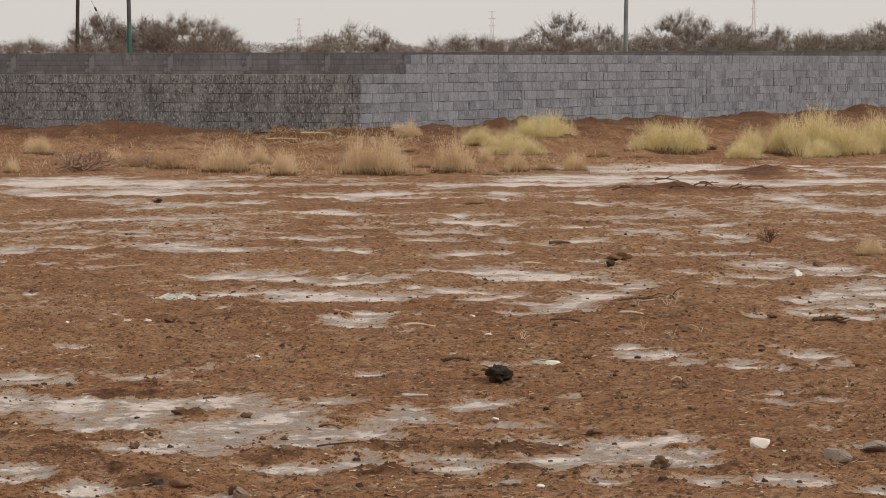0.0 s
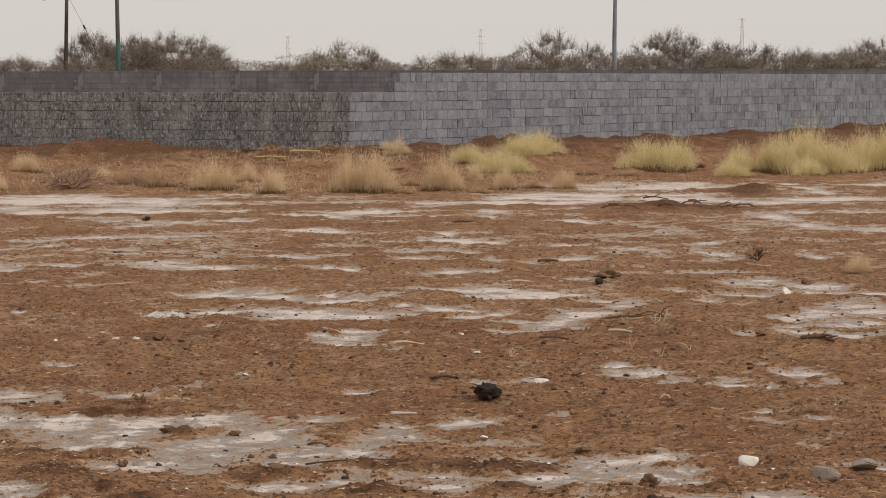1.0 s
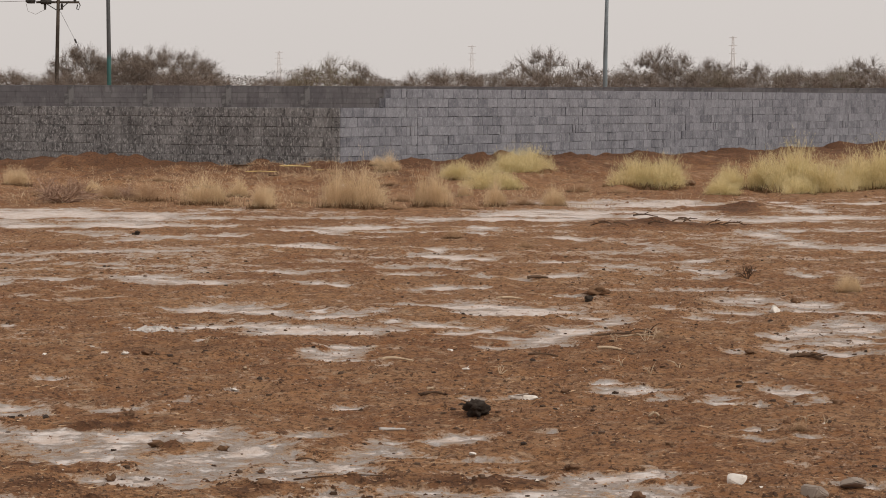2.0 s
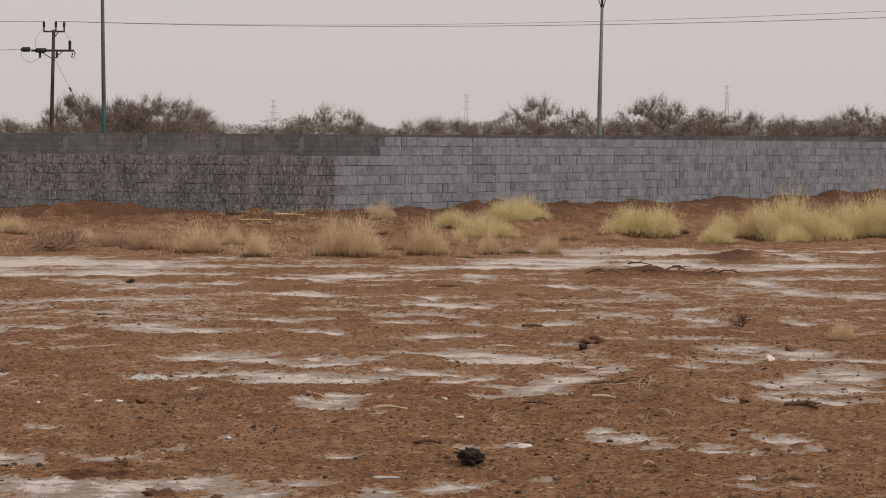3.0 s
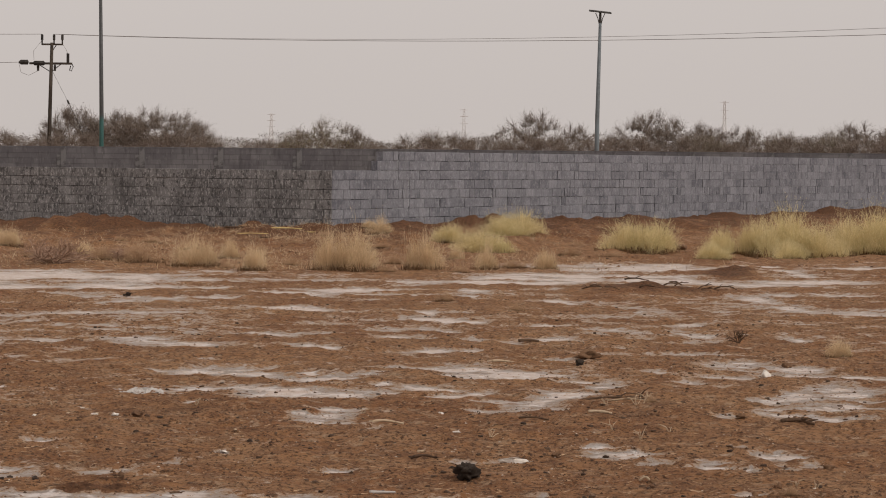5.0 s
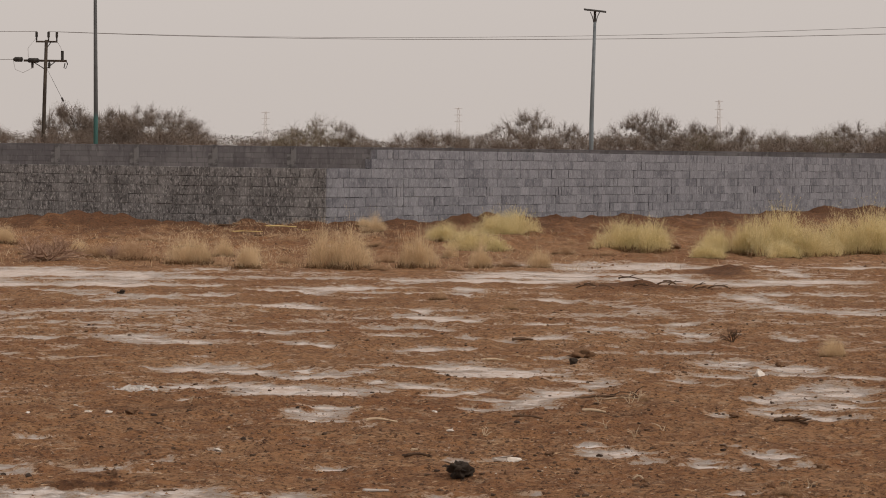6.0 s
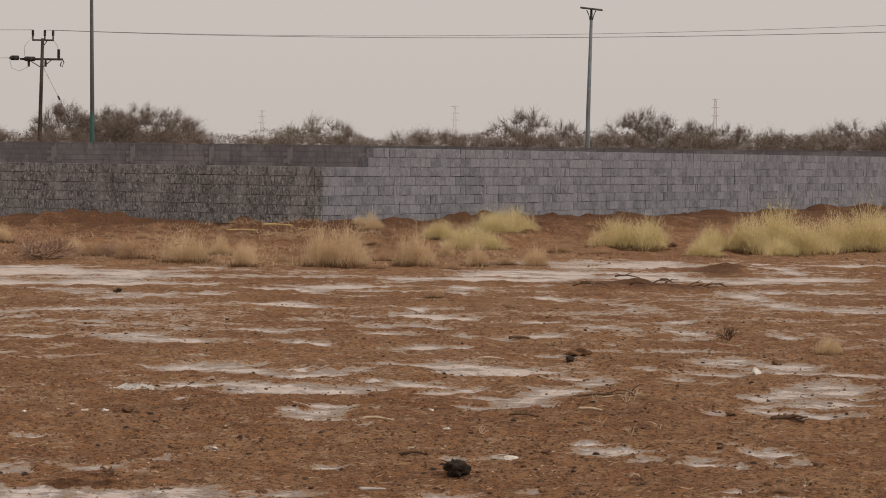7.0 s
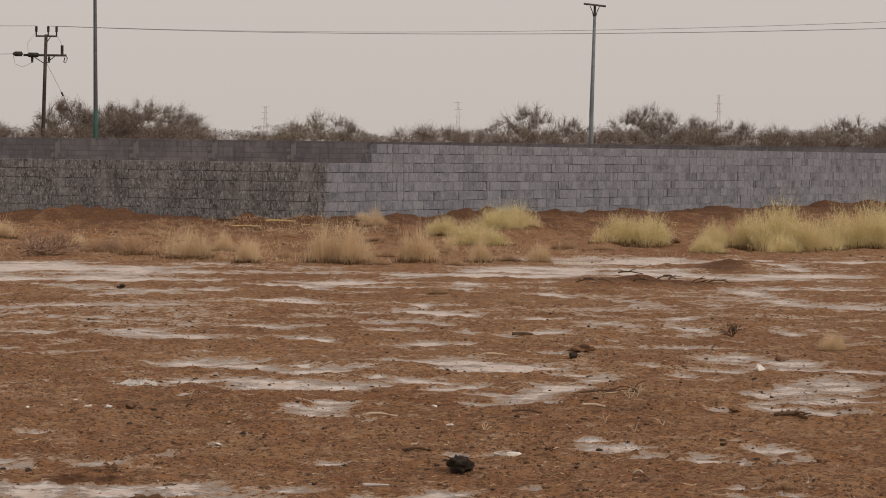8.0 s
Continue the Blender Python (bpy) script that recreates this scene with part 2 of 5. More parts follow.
class Soup:
    """Collects simple pieces into one mesh."""

    def __init__(self):
        self.verts, self.faces = [], []

    def box(self, x0, x1, y0, y1, z0, z1):
        n = len(self.verts)
        self.verts += [(x, y, z) for z in (z0, z1) for x, y in ((x0, y0), (x1, y0), (x1, y1), (x0, y1))]
        self.faces += [[n + i for i in f] for f in ((3, 2, 1, 0), (4, 5, 6, 7), (0, 1, 5, 4), (1, 2, 6, 5), (2, 3, 7, 6), (3, 0, 4, 7))]

    def tube(self, points, radii, sides=6, cap=True):
        n, count = len(self.verts), len(points)
        for i, (p, r) in enumerate(zip(points, radii)):
            way = Vector(points[min(i + 1, count - 1)]) - Vector(points[max(i - 1, 0)])
            way = way.normalized() if way.length > 1e-9 else Vector((0, 0, 1))
            u = way.cross(Vector((0, 0, 1)) if abs(way.z) < 0.9 else Vector((1, 0, 0))).normalized()
            v = way.cross(u)
            for k in range(sides):
                a = 2 * math.pi * k / sides
                self.verts.append(tuple(Vector(p) + r * (math.cos(a) * u + math.sin(a) * v)))
        for i in range(count - 1):
            for k in range(sides):
                a, b = n + i * sides + k, n + i * sides + (k + 1) % sides
                self.faces.append([a, b, b + sides, a + sides])
        if cap:
            self.faces.append([n + k for k in range(sides)][::-1])
            self.faces.append([n + (count - 1) * sides + k for k in range(sides)])

    def blade(self, p, q, tip, width, side):
        """A bent narrow blade from p over q to tip."""
        n = len(self.verts)
        s = Vector(side) * width
        self.verts += [tuple(Vector(p) - s), tuple(Vector(p) + s), tuple(Vector(q) + s * 0.8), tuple(Vector(q) - s * 0.8), tuple(tip)]
        self.faces += [[n, n + 1, n + 2, n + 3], [n + 3, n + 2, n + 4]]

    def sliver(self, p, tip, width, side):
        """A short straight twiglet."""
        n = len(self.verts)
        s = Vector(side) * width
        self.verts += [tuple(Vector(p) - s), tuple(Vector(p) + s), tuple(tip)]
        self.faces.append([n, n + 1, n + 2])

    def leaf(self, p, size, rng):
        n = len(self.verts)
        a = Vector((rng.gauss(0, 1), rng.gauss(0, 1), rng.gauss(0, 1))).normalized()
        b = a.cross(Vector((rng.gauss(0, 1), rng.gauss(0, 1), rng.gauss(0, 1)))).normalized()
        p = Vector(p)
        self.verts += [tuple(p - a * size), tuple(p + b * size * 0.45), tuple(p + a * size), tuple(p - b * size * 0.45)]
        self.faces.append([n, n + 1, n + 2, n + 3])

    def mesh(self, name, material, smooth=False):
        return mesh_of(name, self.verts, self.faces, material, smooth)


# ---- value noise for relief and salt ----
GRID = np.random.RandomState(4).rand(256, 256)


def value_noise(x, y, scale, seed=0):
    x, y = np.asarray(x) / scale + 17.3 * seed, np.asarray(y) / scale + 9.1 * seed
    i, j = np.floor(x).astype(int), np.floor(y).astype(int)
    u, v = x - i, y - j
    u, v = u * u * (3 - 2 * u), v * v * (3 - 2 * v)
    g = lambda a, b: GRID[a % 256, b % 256]
    return (g(i, j) * (1 - u) + g(i + 1, j) * u) * (1 - v) + (g(i, j + 1) * (1 - u) + g(i + 1, j + 1) * u) * v - 0.5


# ---- plan: two walls meet at a corner that points at the viewer, a third wall runs behind them ----
CORNER = Vector((-2.224, 50.6, 0))
RIGHT, LEFT = Vector((0.5468, 0.8373, 0)), Vector((-0.8373, 0.5468, 0))
RIGHT_TURN, LEFT_TURN = math.degrees(math.atan2(0.8373, 0.5468)), math.degrees(math.atan2(-0.5468, 0.8373))
FAR_Y = 94.0

# soil heaps: x, y, half width, half depth, height
HEAPS = [(-7.3, 52.3, 1.5, 0.8, 0.21), (-3.9, 50.5, 0.45, 0.5, 0.16), (1.0, 53.9, 1.1, 0.8, 0.24), (11.0, 69.3, 0.8, 0.8, 0.16),
         (12.8, 71.0, 1.6, 1.5, 0.16), (2.7, 31.0, 1.0, 0.7, 0.09), (4.4, 36.7, 0.45, 0.5, 0.07), (2.9, 55.0, 1.2, 0.9, 0.12),
         (-0.3, 50.5, 0.9, 0.8, 0.10), (-1.6, 16.0, 0.9, 0.8, 0.03), (1.35, 15.6, 0.6, 0.7, 0.035), (0.5, 45.8, 0.5, 0.5, 0.13)]


def wall_distance(x, y):
    """How far in front of the two near walls a place lies."""
    dx, dy = x - CORNER.x, y - CORNER.y
    r = dx * 0.8373 - dy * 0.5468
    l = -dx * 0.5468 - dy * 0.8373
    return np.maximum(r, l)


def ground_height(x, y):
    x, y = np.asarray(x, float), np.asarray(y, float)
    near = np.clip((200 - y) / 120, 0, 1)
    crust = np.clip((salt_amount(x, y) - 0.35) / 0.25, 0, 1)
    z = 0.040 * value_noise(x, y, 2.3, 1) + 0.030 * value_noise(x, y, 0.7, 2)
    z = z + (0.030 * value_noise(x, y, 0.23, 3) + 0.026 * value_noise(x, y, 0.09, 5) + 0.012 * value_noise(x, y, 0.045, 15)) * (1 - 0.65 * crust)
    z = z - 0.014 * crust
    z = z + patch_field(x, y, [(p, 1.0) for p in DAMP], 0.6) * (0.006 + 0.05 * value_noise(x, y, 0.11, 16) + 0.03 * value_noise(x, y, 0.05, 17)) * (y < 20)
    d = wall_distance(x, y)
    rise = np.clip(1 - d / 9.0, 0, 1)
    z = z + (0.24 + 0.10 * value_noise(x, y, 3.1, 4)) * rise * rise * (3 - 2 * rise)
    z = z + (0.19 * value_noise(x, y, 0.9, 6) + 0.12 * value_noise(x, y, 0.3, 9)) * np.clip((y - 36) / 6, 0, 1) * np.clip(1.2 - d / 14, 0, 1)
    for hx, hy, rx, ry, h in HEAPS:
        q = ((x - hx) / rx) ** 2 + ((y - hy) / ry) ** 2
        z = z + h * np.exp(-q * 1.4) * (1 + 0.8 * value_noise(x, y, 0.5, 7) + 0.8 * value_noise(x, y, 0.2, 8))
    return z * near


# salt patches: x, y, half width, half depth, and how far their long axis slants away per metre to the right
SALT_BY_THE_BANK_WEST_A = [(-5.93, 33.71, 0.83, 1.13, -0.44), (-5.8, 32.75, 0.26, 0.61, -0.06), (-5.1, 33.8, 0.58, 0.65, -0.48), (-4.09, 33.75, 0.75, 0.81, 0.15),
                           (-3.6, 32.76, 0.83, 0.38, -0.06), (-4.73, 30.17, 0.41, 0.39, -0.52), (-5.64, 31.43, 0.65, 0.42, -0.38), (-4.21, 31.21, 0.45, 0.56, -0.36),
                           (-3.5, 30.9, 0.63, 0.41, -0.48), (-4, 29.14, 0.43, 0.48, -0.6), (-3.73, 27.86, 0.22, 0.39, 2.19), (-2.9, 28.15, 0.62, 0.23, -0.68),
                           (-2.14, 27.46, 0.13, 0.21, -0.85), (-2.5, 29.06, 0.22, 0.36, 0.49), (-4.28, 25.29, 0.19, 0.27, 1.12), (-4.01, 25.74, 0.25, 0.33, 1.07)]
SALT_BY_THE_BANK_WEST_B = [(-4.55, 24.25, 0.29, 0.21, -0.32), (-4.3, 24.16, 0.18, 0.21, 0.88), (-3.64, 24.05, 0.11, 0.25, -0.04), (-3.21, 24.04, 0.13, 0.25, 1.22),
                           (-3, 23.62, 0.12, 0.12, -0.71), (-2.74, 23.69, 0.14, 0.12, -0.04), (-4, 21.43, 0.23, 0.3, 0.96), (-3.49, 21.74, 0.33, 0.2, 0.27),
                           (-2.79, 22.13, 0.26, 0.28, -0.3), (-2.62, 21.99, 0.21, 0.31, -0.36), (-2.18, 21.63, 0.31, 0.17, -0.46), (-3.72, 20.31, 0.32, 0.12, 0.15),
                           (-3.02, 20.11, 0.16, 0.12, -0.03), (-1.91, 20.02, 0.07, 0.11, -0.03), (-1.59, 23.03, 0.16, 0.15, -0.27), (-3.31, 35.91, 0.19, 0.55, -0.06)]
SALT_BY_THE_BANK_MIDDLE_A = [(-2.02, 30.28, 0.14, 0.33, -0.05), (-1.34, 30.65, 0.62, 0.4, 0.38), (-1.33, 29.49, 0.32, 0.25, -1.03), (-0.96, 30.1, 0.25, 0.19, 0.72),
                             (-0.71, 28.97, 0.17, 0.18, -0.76), (-0.62, 30.87, 0.18, 0.27, -0.05), (-0.32, 32.58, 0.29, 0.53, 0.71), (-0.06, 32.71, 0.19, 0.38, -0.06),
                             (0.59, 33.3, 0.31, 0.63, 1.46), (1.01, 34.95, 0.56, 1.04, 0.25), (1.74, 34.55, 0.45, 1.02, 0.7), (1.29, 32.94, 0.42, 0.46, 0.49),
                             (0.4, 30.82, 0.21, 0.27, 0.27), (0.45, 29.64, 0.2, 0.25, 0.26), (-1.66, 27.22, 0.22, 0.32, -0.05), (-1.48, 26.8, 0.18, 0.2, -0.05),
                             (-0.12, 25.57, 0.22, 0.23, -0.47)]
SALT_BY_THE_BANK_MIDDLE_B = [(0.07, 25.28, 0.26, 0.18, -0.57), (0.08, 23.82, 0.18, 0.16, -0.73), (-1.1, 23.16, 0.13, 0.15, 0.25), (-0.33, 23.13, 0.16, 0.11, -0.04),
                             (-0.04, 22.67, 0.28, 0.18, -0.68), (0.42, 22.36, 0.23, 0.18, -0.51), (-1.06, 21.39, 0.17, 0.13, -0.41), (-0.16, 21.04, 0.24, 0.16, 0.23),
                             (-0.04, 21.23, 0.12, 0.16, -0.03), (0.28, 21.15, 0.1, 0.13, -0.03), (0.98, 20.33, 0.12, 0.12, -0.03), (1, 22.78, 0.18, 0.19, -0.04),
                             (1.12, 24.36, 0.14, 0.17, -0.04), (1.4, 28.99, 0.15, 0.48, -1.62), (1.46, 31.74, 0.11, 0.43, -0.06), (-0.11, 26.43, 0.09, 0.25, -1.14)]
SALT_BY_THE_BANK_EAST_A = [(2.21, 37.89, 0.35, 1.22, 0.51), (3.01, 38.24, 0.52, 1.24, -0.07), (3.58, 37.79, 0.22, 1.22, -1.95), (2.86, 39.74, 0.63, 0.67, -0.07),
                           (2.76, 34.48, 0.43, 0.84, -0.06), (3.6, 34.26, 0.42, 0.75, -0.06), (4.47, 33.55, 0.6, 0.8, -0.06), (5.19, 37.71, 0.14, 1.61, -9.91),
                           (5.21, 35.74, 0.07, 1.09, -13.36), (5.61, 34.3, 0.42, 0.67, -0.06), (6.45, 38.38, 0.29, 0.42, -0.07), (4.91, 40.27, 0.3, 0.69, 0.7),
                           (3.91, 31.46, 0.25, 0.56, -1.2), (3.69, 30.24, 0.2, 0.39, -0.05), (3.73, 29.73, 0.16, 0.63, -4.11), (4.17, 30.48, 0.24, 0.33, -0.05),
                           (4.98, 30.44, 0.38, 0.39, 0.12), (2.33, 29.92, 0.3, 0.25, -0.05), (3.19, 30.01, 0.27, 0.26, -0.05), (1.5, 28.99, 0.18, 0.6, -1.35)]
SALT_BY_THE_BANK_EAST_B = [(2.13, 27.8, 0.39, 0.44, -1.75), (2.24, 26.83, 0.28, 0.31, -0.96), (3.1, 27.42, 0.23, 0.21, -0.75), (3.96, 27.6, 0.19, 0.43, -1.22),
                           (4.28, 26.85, 0.41, 0.51, -0.54), (3.65, 25.22, 0.17, 0.27, -0.04), (4.16, 25.57, 0.37, 0.23, 0.46), (1.5, 25.13, 0.24, 0.22, -1.37),
                           (2.4, 24.74, 0.18, 0.22, 0.45), (1.66, 23.76, 0.31, 0.32, -0.42), (1.47, 23.29, 0.15, 0.23, -0.54), (2.39, 23.27, 0.17, 0.54, -0.96),
                           (2.28, 22.37, 0.1, 0.21, -0.04), (1.87, 22.97, 0.2, 0.23, -0.81), (1.16, 22.92, 0.13, 0.22, -0.63), (3.2, 22.62, 0.16, 0.18, -0.96),
                           (1.55, 21.5, 0.15, 0.13, -0.03), (2.7, 21.73, 0.12, 0.13, -1.69), (1.51, 20.98, 0.48, 0.13, -0.03), (2.32, 20.89, 0.37, 0.12, -0.29)]
SALT_MID_LOT_WEST_A = [(-2.19, 19.05, 0.09, 0.1, -0.58), (-1.81, 18.93, 0.27, 0.21, 0.25), (-1.8, 19.09, 0.13, 0.21, -0.03), (-1.41, 18.57, 0.27, 0.2, -0.58),
                       (-1.68, 17.42, 0.12, 0.17, -0.38), (-1.61, 17.33, 0.1, 0.13, -0.03), (-1.31, 17.28, 0.25, 0.21, -0.71), (-1, 16.94, 0.29, 0.25, 0.12),
                       (-0.67, 16.93, 0.23, 0.1, 0.15), (-1.81, 16.84, 0.07, 0.1, -0.59), (-1.47, 19.02, 0.19, 0.13, 0.52), (-3.13, 17.55, 0.05, 0.18, -0.03),
                       (-2.82, 17.07, 0.07, 0.06, 0.56), (-1.52, 16.09, 0.07, 0.09, 1.09), (-2.27, 14.09, 0.06, 0.06, 0.45), (-1.2, 13.77, 0.04, 0.07, -0.67)]
SALT_MID_LOT_WEST_B = [(-1.31, 13.25, 0.07, 0.05, 0.17), (-1.42, 13.07, 0.09, 0.07, 0.26), (-0.85, 18.26, 0.21, 0.17, 0.09), (-0.97, 18.66, 0.07, 0.15, -0.78),
                       (-0.65, 18.5, 0.17, 0.12, -0.03), (-0.46, 18.79, 0.11, 0.08, -0.03), (-0.43, 17.79, 0.05, 0.14, -0.03), (-0.82, 15.47, 0.14, 0.09, -0.02),
                       (-0.67, 15.5, 0.15, 0.21, 0.87), (-0.63, 15.93, 0.14, 0.11, 0.49), (-0.54, 16.03, 0.09, 0.07, -0.02), (-0.58, 15.1, 0.09, 0.1, -0.39),
                       (-0.74, 15.17, 0.07, 0.08, -0.02), (-0.35, 14.87, 0.05, 0.08, -0.02), (-0.57, 12.82, 0.09, 0.06, -0.02)]
SALT_MID_LOT_MIDDLE = [(-0.05, 17.42, 0.2, 0.11, 0.08), (-0.4, 17.09, 0.27, 0.08, -0.18), (-0.06, 19.09, 0.35, 0.1, -0.33), (0.18, 19.03, 0.37, 0.26, -0.31),
                       (0.24, 18.52, 0.17, 0.2, -0.32), (0.56, 18.61, 0.28, 0.25, -0.03), (0.57, 18.32, 0.13, 0.14, -0.03), (0.83, 18.46, 0.13, 0.1, -0.03),
                       (0.1, 16.83, 0.12, 0.18, 0.33), (0.3, 17.2, 0.12, 0.21, 1.38), (0.42, 16.58, 0.21, 0.08, 0.16), (0.65, 16.46, 0.22, 0.31, 1.23),
                       (0.82, 16.9, 0.14, 0.29, 1.12), (0.65, 16.04, 0.18, 0.18, -0.02), (0.32, 16.01, 0.11, 0.09, -0.19), (0.14, 13.35, 0.06, 0.05, -0.65),
                       (0.29, 13.32, 0.05, 0.06, 0.69), (1.16, 18.02, 0.23, 0.21, -0.03), (1.15, 17.61, 0.13, 0.22, 0.68), (0.96, 17.1, 0.12, 0.17, 0.66),
                       (0.77, 15.89, 0.05, 0.14, -0.02)]
SALT_MID_LOT_EAST_A = [(2.36, 19.72, 0.27, 0.39, 0.17), (2.45, 20.05, 0.14, 0.23, 0.37), (2.72, 19.38, 0.25, 0.19, -0.35), (2.31, 19.28, 0.22, 0.16, -0.03),
                       (2.1, 18.72, 0.18, 0.13, -0.44), (2.89, 18.79, 0.4, 0.13, -0.34), (1.66, 19.09, 0.1, 0.1, -1.08), (1.8, 18.28, 0.1, 0.1, -0.03),
                       (2.18, 16.58, 0.11, 0.12, -0.39), (2.52, 17.4, 0.14, 0.22, 0.92), (2.44, 16.86, 0.21, 0.28, 0.74), (2.9, 17.7, 0.23, 0.36, 0.36),
                       (2.82, 17.05, 0.19, 0.21, -0.03), (2.45, 16.26, 0.25, 0.19, 0.13), (2.09, 15.86, 0.14, 0.14, -0.28), (2.2, 15.68, 0.18, 0.14, -0.02),
                       (2.53, 15.61, 0.23, 0.1, -0.02), (2.69, 16.41, 0.2, 0.15, -0.02), (1.78, 15.52, 0.09, 0.14, -0.02)]
SALT_MID_LOT_EAST_B = [(0.91, 13.98, 0.1, 0.08, 0.27), (1.01, 13.7, 0.24, 0.13, 0.21), (0.99, 13.54, 0.14, 0.08, -0.21), (1.18, 13.33, 0.1, 0.13, 0.77),
                       (1.44, 13.28, 0.1, 0.2, 0.75), (1.47, 13.07, 0.16, 0.07, -0.02), (1.63, 13.72, 0.05, 0.08, -0.02), (1.91, 13.71, 0.14, 0.12, -0.02),
                       (1.84, 13.37, 0.05, 0.1, -0.02), (2.04, 13.34, 0.08, 0.13, -0.02), (2.05, 14.01, 0.05, 0.06, -0.02), (1.72, 14.16, 0.05, 0.07, -0.02),
                       (1.8, 13.02, 0.12, 0.06, -0.02), (1.61, 12.9, 0.06, 0.07, -0.02), (1.42, 11.95, 0.09, 0.06, -0.47), (1.44, 11.55, 0.05, 0.08, -0.82),
                       (1.67, 11.61, 0.07, 0.04, -0.01), (0.49, 11.82, 0.07, 0.04, -0.01)]
SALT_NEAR_WEST_A = [(-2.33, 12.9, 0.25, 0.12, -0.02), (-2.3, 12.55, 0.22, 0.16, -0.02), (-1.69, 12.74, 0.16, 0.12, -0.02), (-1.44, 12.6, 0.1, 0.09, -0.02),
                    (-2.21, 11.71, 0.13, 0.4, -0.01), (-1.87, 11.6, 0.19, 0.29, -0.01), (-1.53, 11.14, 0.22, 0.32, -0.01), (-1.51, 11.6, 0.17, 0.21, -0.01),
                    (-1.17, 11.69, 0.17, 0.2, -0.01), (-0.86, 11.22, 0.15, 0.36, -0.01), (-1.12, 10.79, 0.25, 0.34, -0.01), (-0.7, 10.62, 0.18, 0.41, -0.01)]
SALT_NEAR_WEST_B = [(-0.43, 10.78, 0.15, 0.34, -0.01), (-0.32, 11.2, 0.18, 0.18, -0.01), (-0.65, 11.74, 0.13, 0.2, -0.01), (-0.29, 11.48, 0.09, 0.15, 0.4),
                    (-1.75, 10.84, 0.1, 0.12, -0.01), (-1.34, 10.3, 0.15, 0.18, -0.01), (-1.13, 10.38, 0.14, 0.16, -0.01), (-1.06, 10.15, 0.12, 0.09, -0.01),
                    (-1.76, 9.73, 0.08, 0.16, -0.01), (-1.81, 9.55, 0.11, 0.08, -0.01), (-1.46, 9.33, 0.12, 0.1, -0.01), (-0.97, 9.22, 0.1, 0.05, -0.01)]
SALT_NEAR_EAST_A = [(0.04, 11.67, 0.13, 0.16, 0.43), (-0.19, 11.11, 0.15, 0.12, -0.01), (-0.72, 9.76, 0.18, 0.11, -0.09), (-0.43, 10.09, 0.21, 0.09, -0.01),
                    (-0.42, 9.89, 0.11, 0.1, -0.01), (-0.08, 9.99, 0.23, 0.1, -0.01), (-0.08, 9.75, 0.13, 0.12, -0.01), (0.19, 10.85, 0.22, 0.08, -0.01),
                    (0.23, 10.52, 0.17, 0.1, -0.01), (0.38, 9.94, 0.23, 0.21, -0.01), (0.54, 10.21, 0.15, 0.18, -0.01), (0.67, 10.35, 0.15, 0.12, -0.01)]
SALT_NEAR_EAST_B = [(0.79, 9.98, 0.18, 0.17, -0.01), (0.84, 10.43, 0.13, 0.13, -0.01), (0.97, 10.15, 0.12, 0.07, -0.01), (0.91, 9.88, 0.12, 0.07, -0.01),
                    (0.63, 9.57, 0.18, 0.05, -0.01), (0.54, 9.44, 0.12, 0.05, -0.01), (0.92, 9.4, 0.13, 0.1, -0.01), (0.9, 9.34, 0.07, 0.08, -0.01),
                    (1.15, 9.47, 0.05, 0.09, -0.01), (1.3, 9.43, 0.1, 0.1, -0.01), (1.53, 9.26, 0.11, 0.07, -0.01), (1.68, 10.19, 0.13, 0.06, -0.01)]
SALT = [(p, 0.72) for p in SALT_BY_THE_BANK_WEST_A + SALT_BY_THE_BANK_WEST_B + SALT_BY_THE_BANK_MIDDLE_A + SALT_BY_THE_BANK_MIDDLE_B + SALT_BY_THE_BANK_EAST_A + SALT_BY_THE_BANK_EAST_B]
SALT += [(p, 1.13) for p in SALT_BY_THE_BANK_MIDDLE_A + SALT_BY_THE_BANK_MIDDLE_B + SALT_MID_LOT_WEST_A + SALT_MID_LOT_WEST_B + SALT_MID_LOT_MIDDLE + SALT_MID_LOT_EAST_A + SALT_MID_LOT_EAST_B]
SALT += [(p, 1.05) for p in SALT_NEAR_WEST_A + SALT_NEAR_WEST_B + SALT_NEAR_EAST_A + SALT_NEAR_EAST_B]
# darker, looser, damp soil between them
DAMP = [(-1.66, 10.15, 0.16, 0.12, -0.01), (-2.01, 10.62, 0.12, 0.11, -0.01), (-1.83, 10.79, 0.09, 0.08, -0.01), (-1.67, 10.57, 0.11, 0.06, -0.01),
        (-0.8, 10, 0.12, 0.12, 0.34), (-1.42, 9.71, 0.06, 0.05, -0.01), (-0.32, 10.29, 0.14, 0.08, -0.01), (0.11, 10.25, 0.28, 0.14, -0.01),
        (0.19, 9.66, 0.09, 0.06, -0.01), (-1.24, 9.42, 0.09, 0.13, -0.01), (1.03, 9.74, 0.1, 0.07, -0.01), (-1.63, 12.21, 0.14, 0.09, -0.01),
        (-1.69, 11.89, 0.23, 0.08, -0.01), (-0.34, 9.67, 0.18, 0.07, -0.01), (2.43, 32.14, 0.62, 0.88, -0.06), (4.16, 36.18, 0.33, 1.11, -0.07),
        (-1.27, 11.31, 0.05, 0.11, -1.24)]


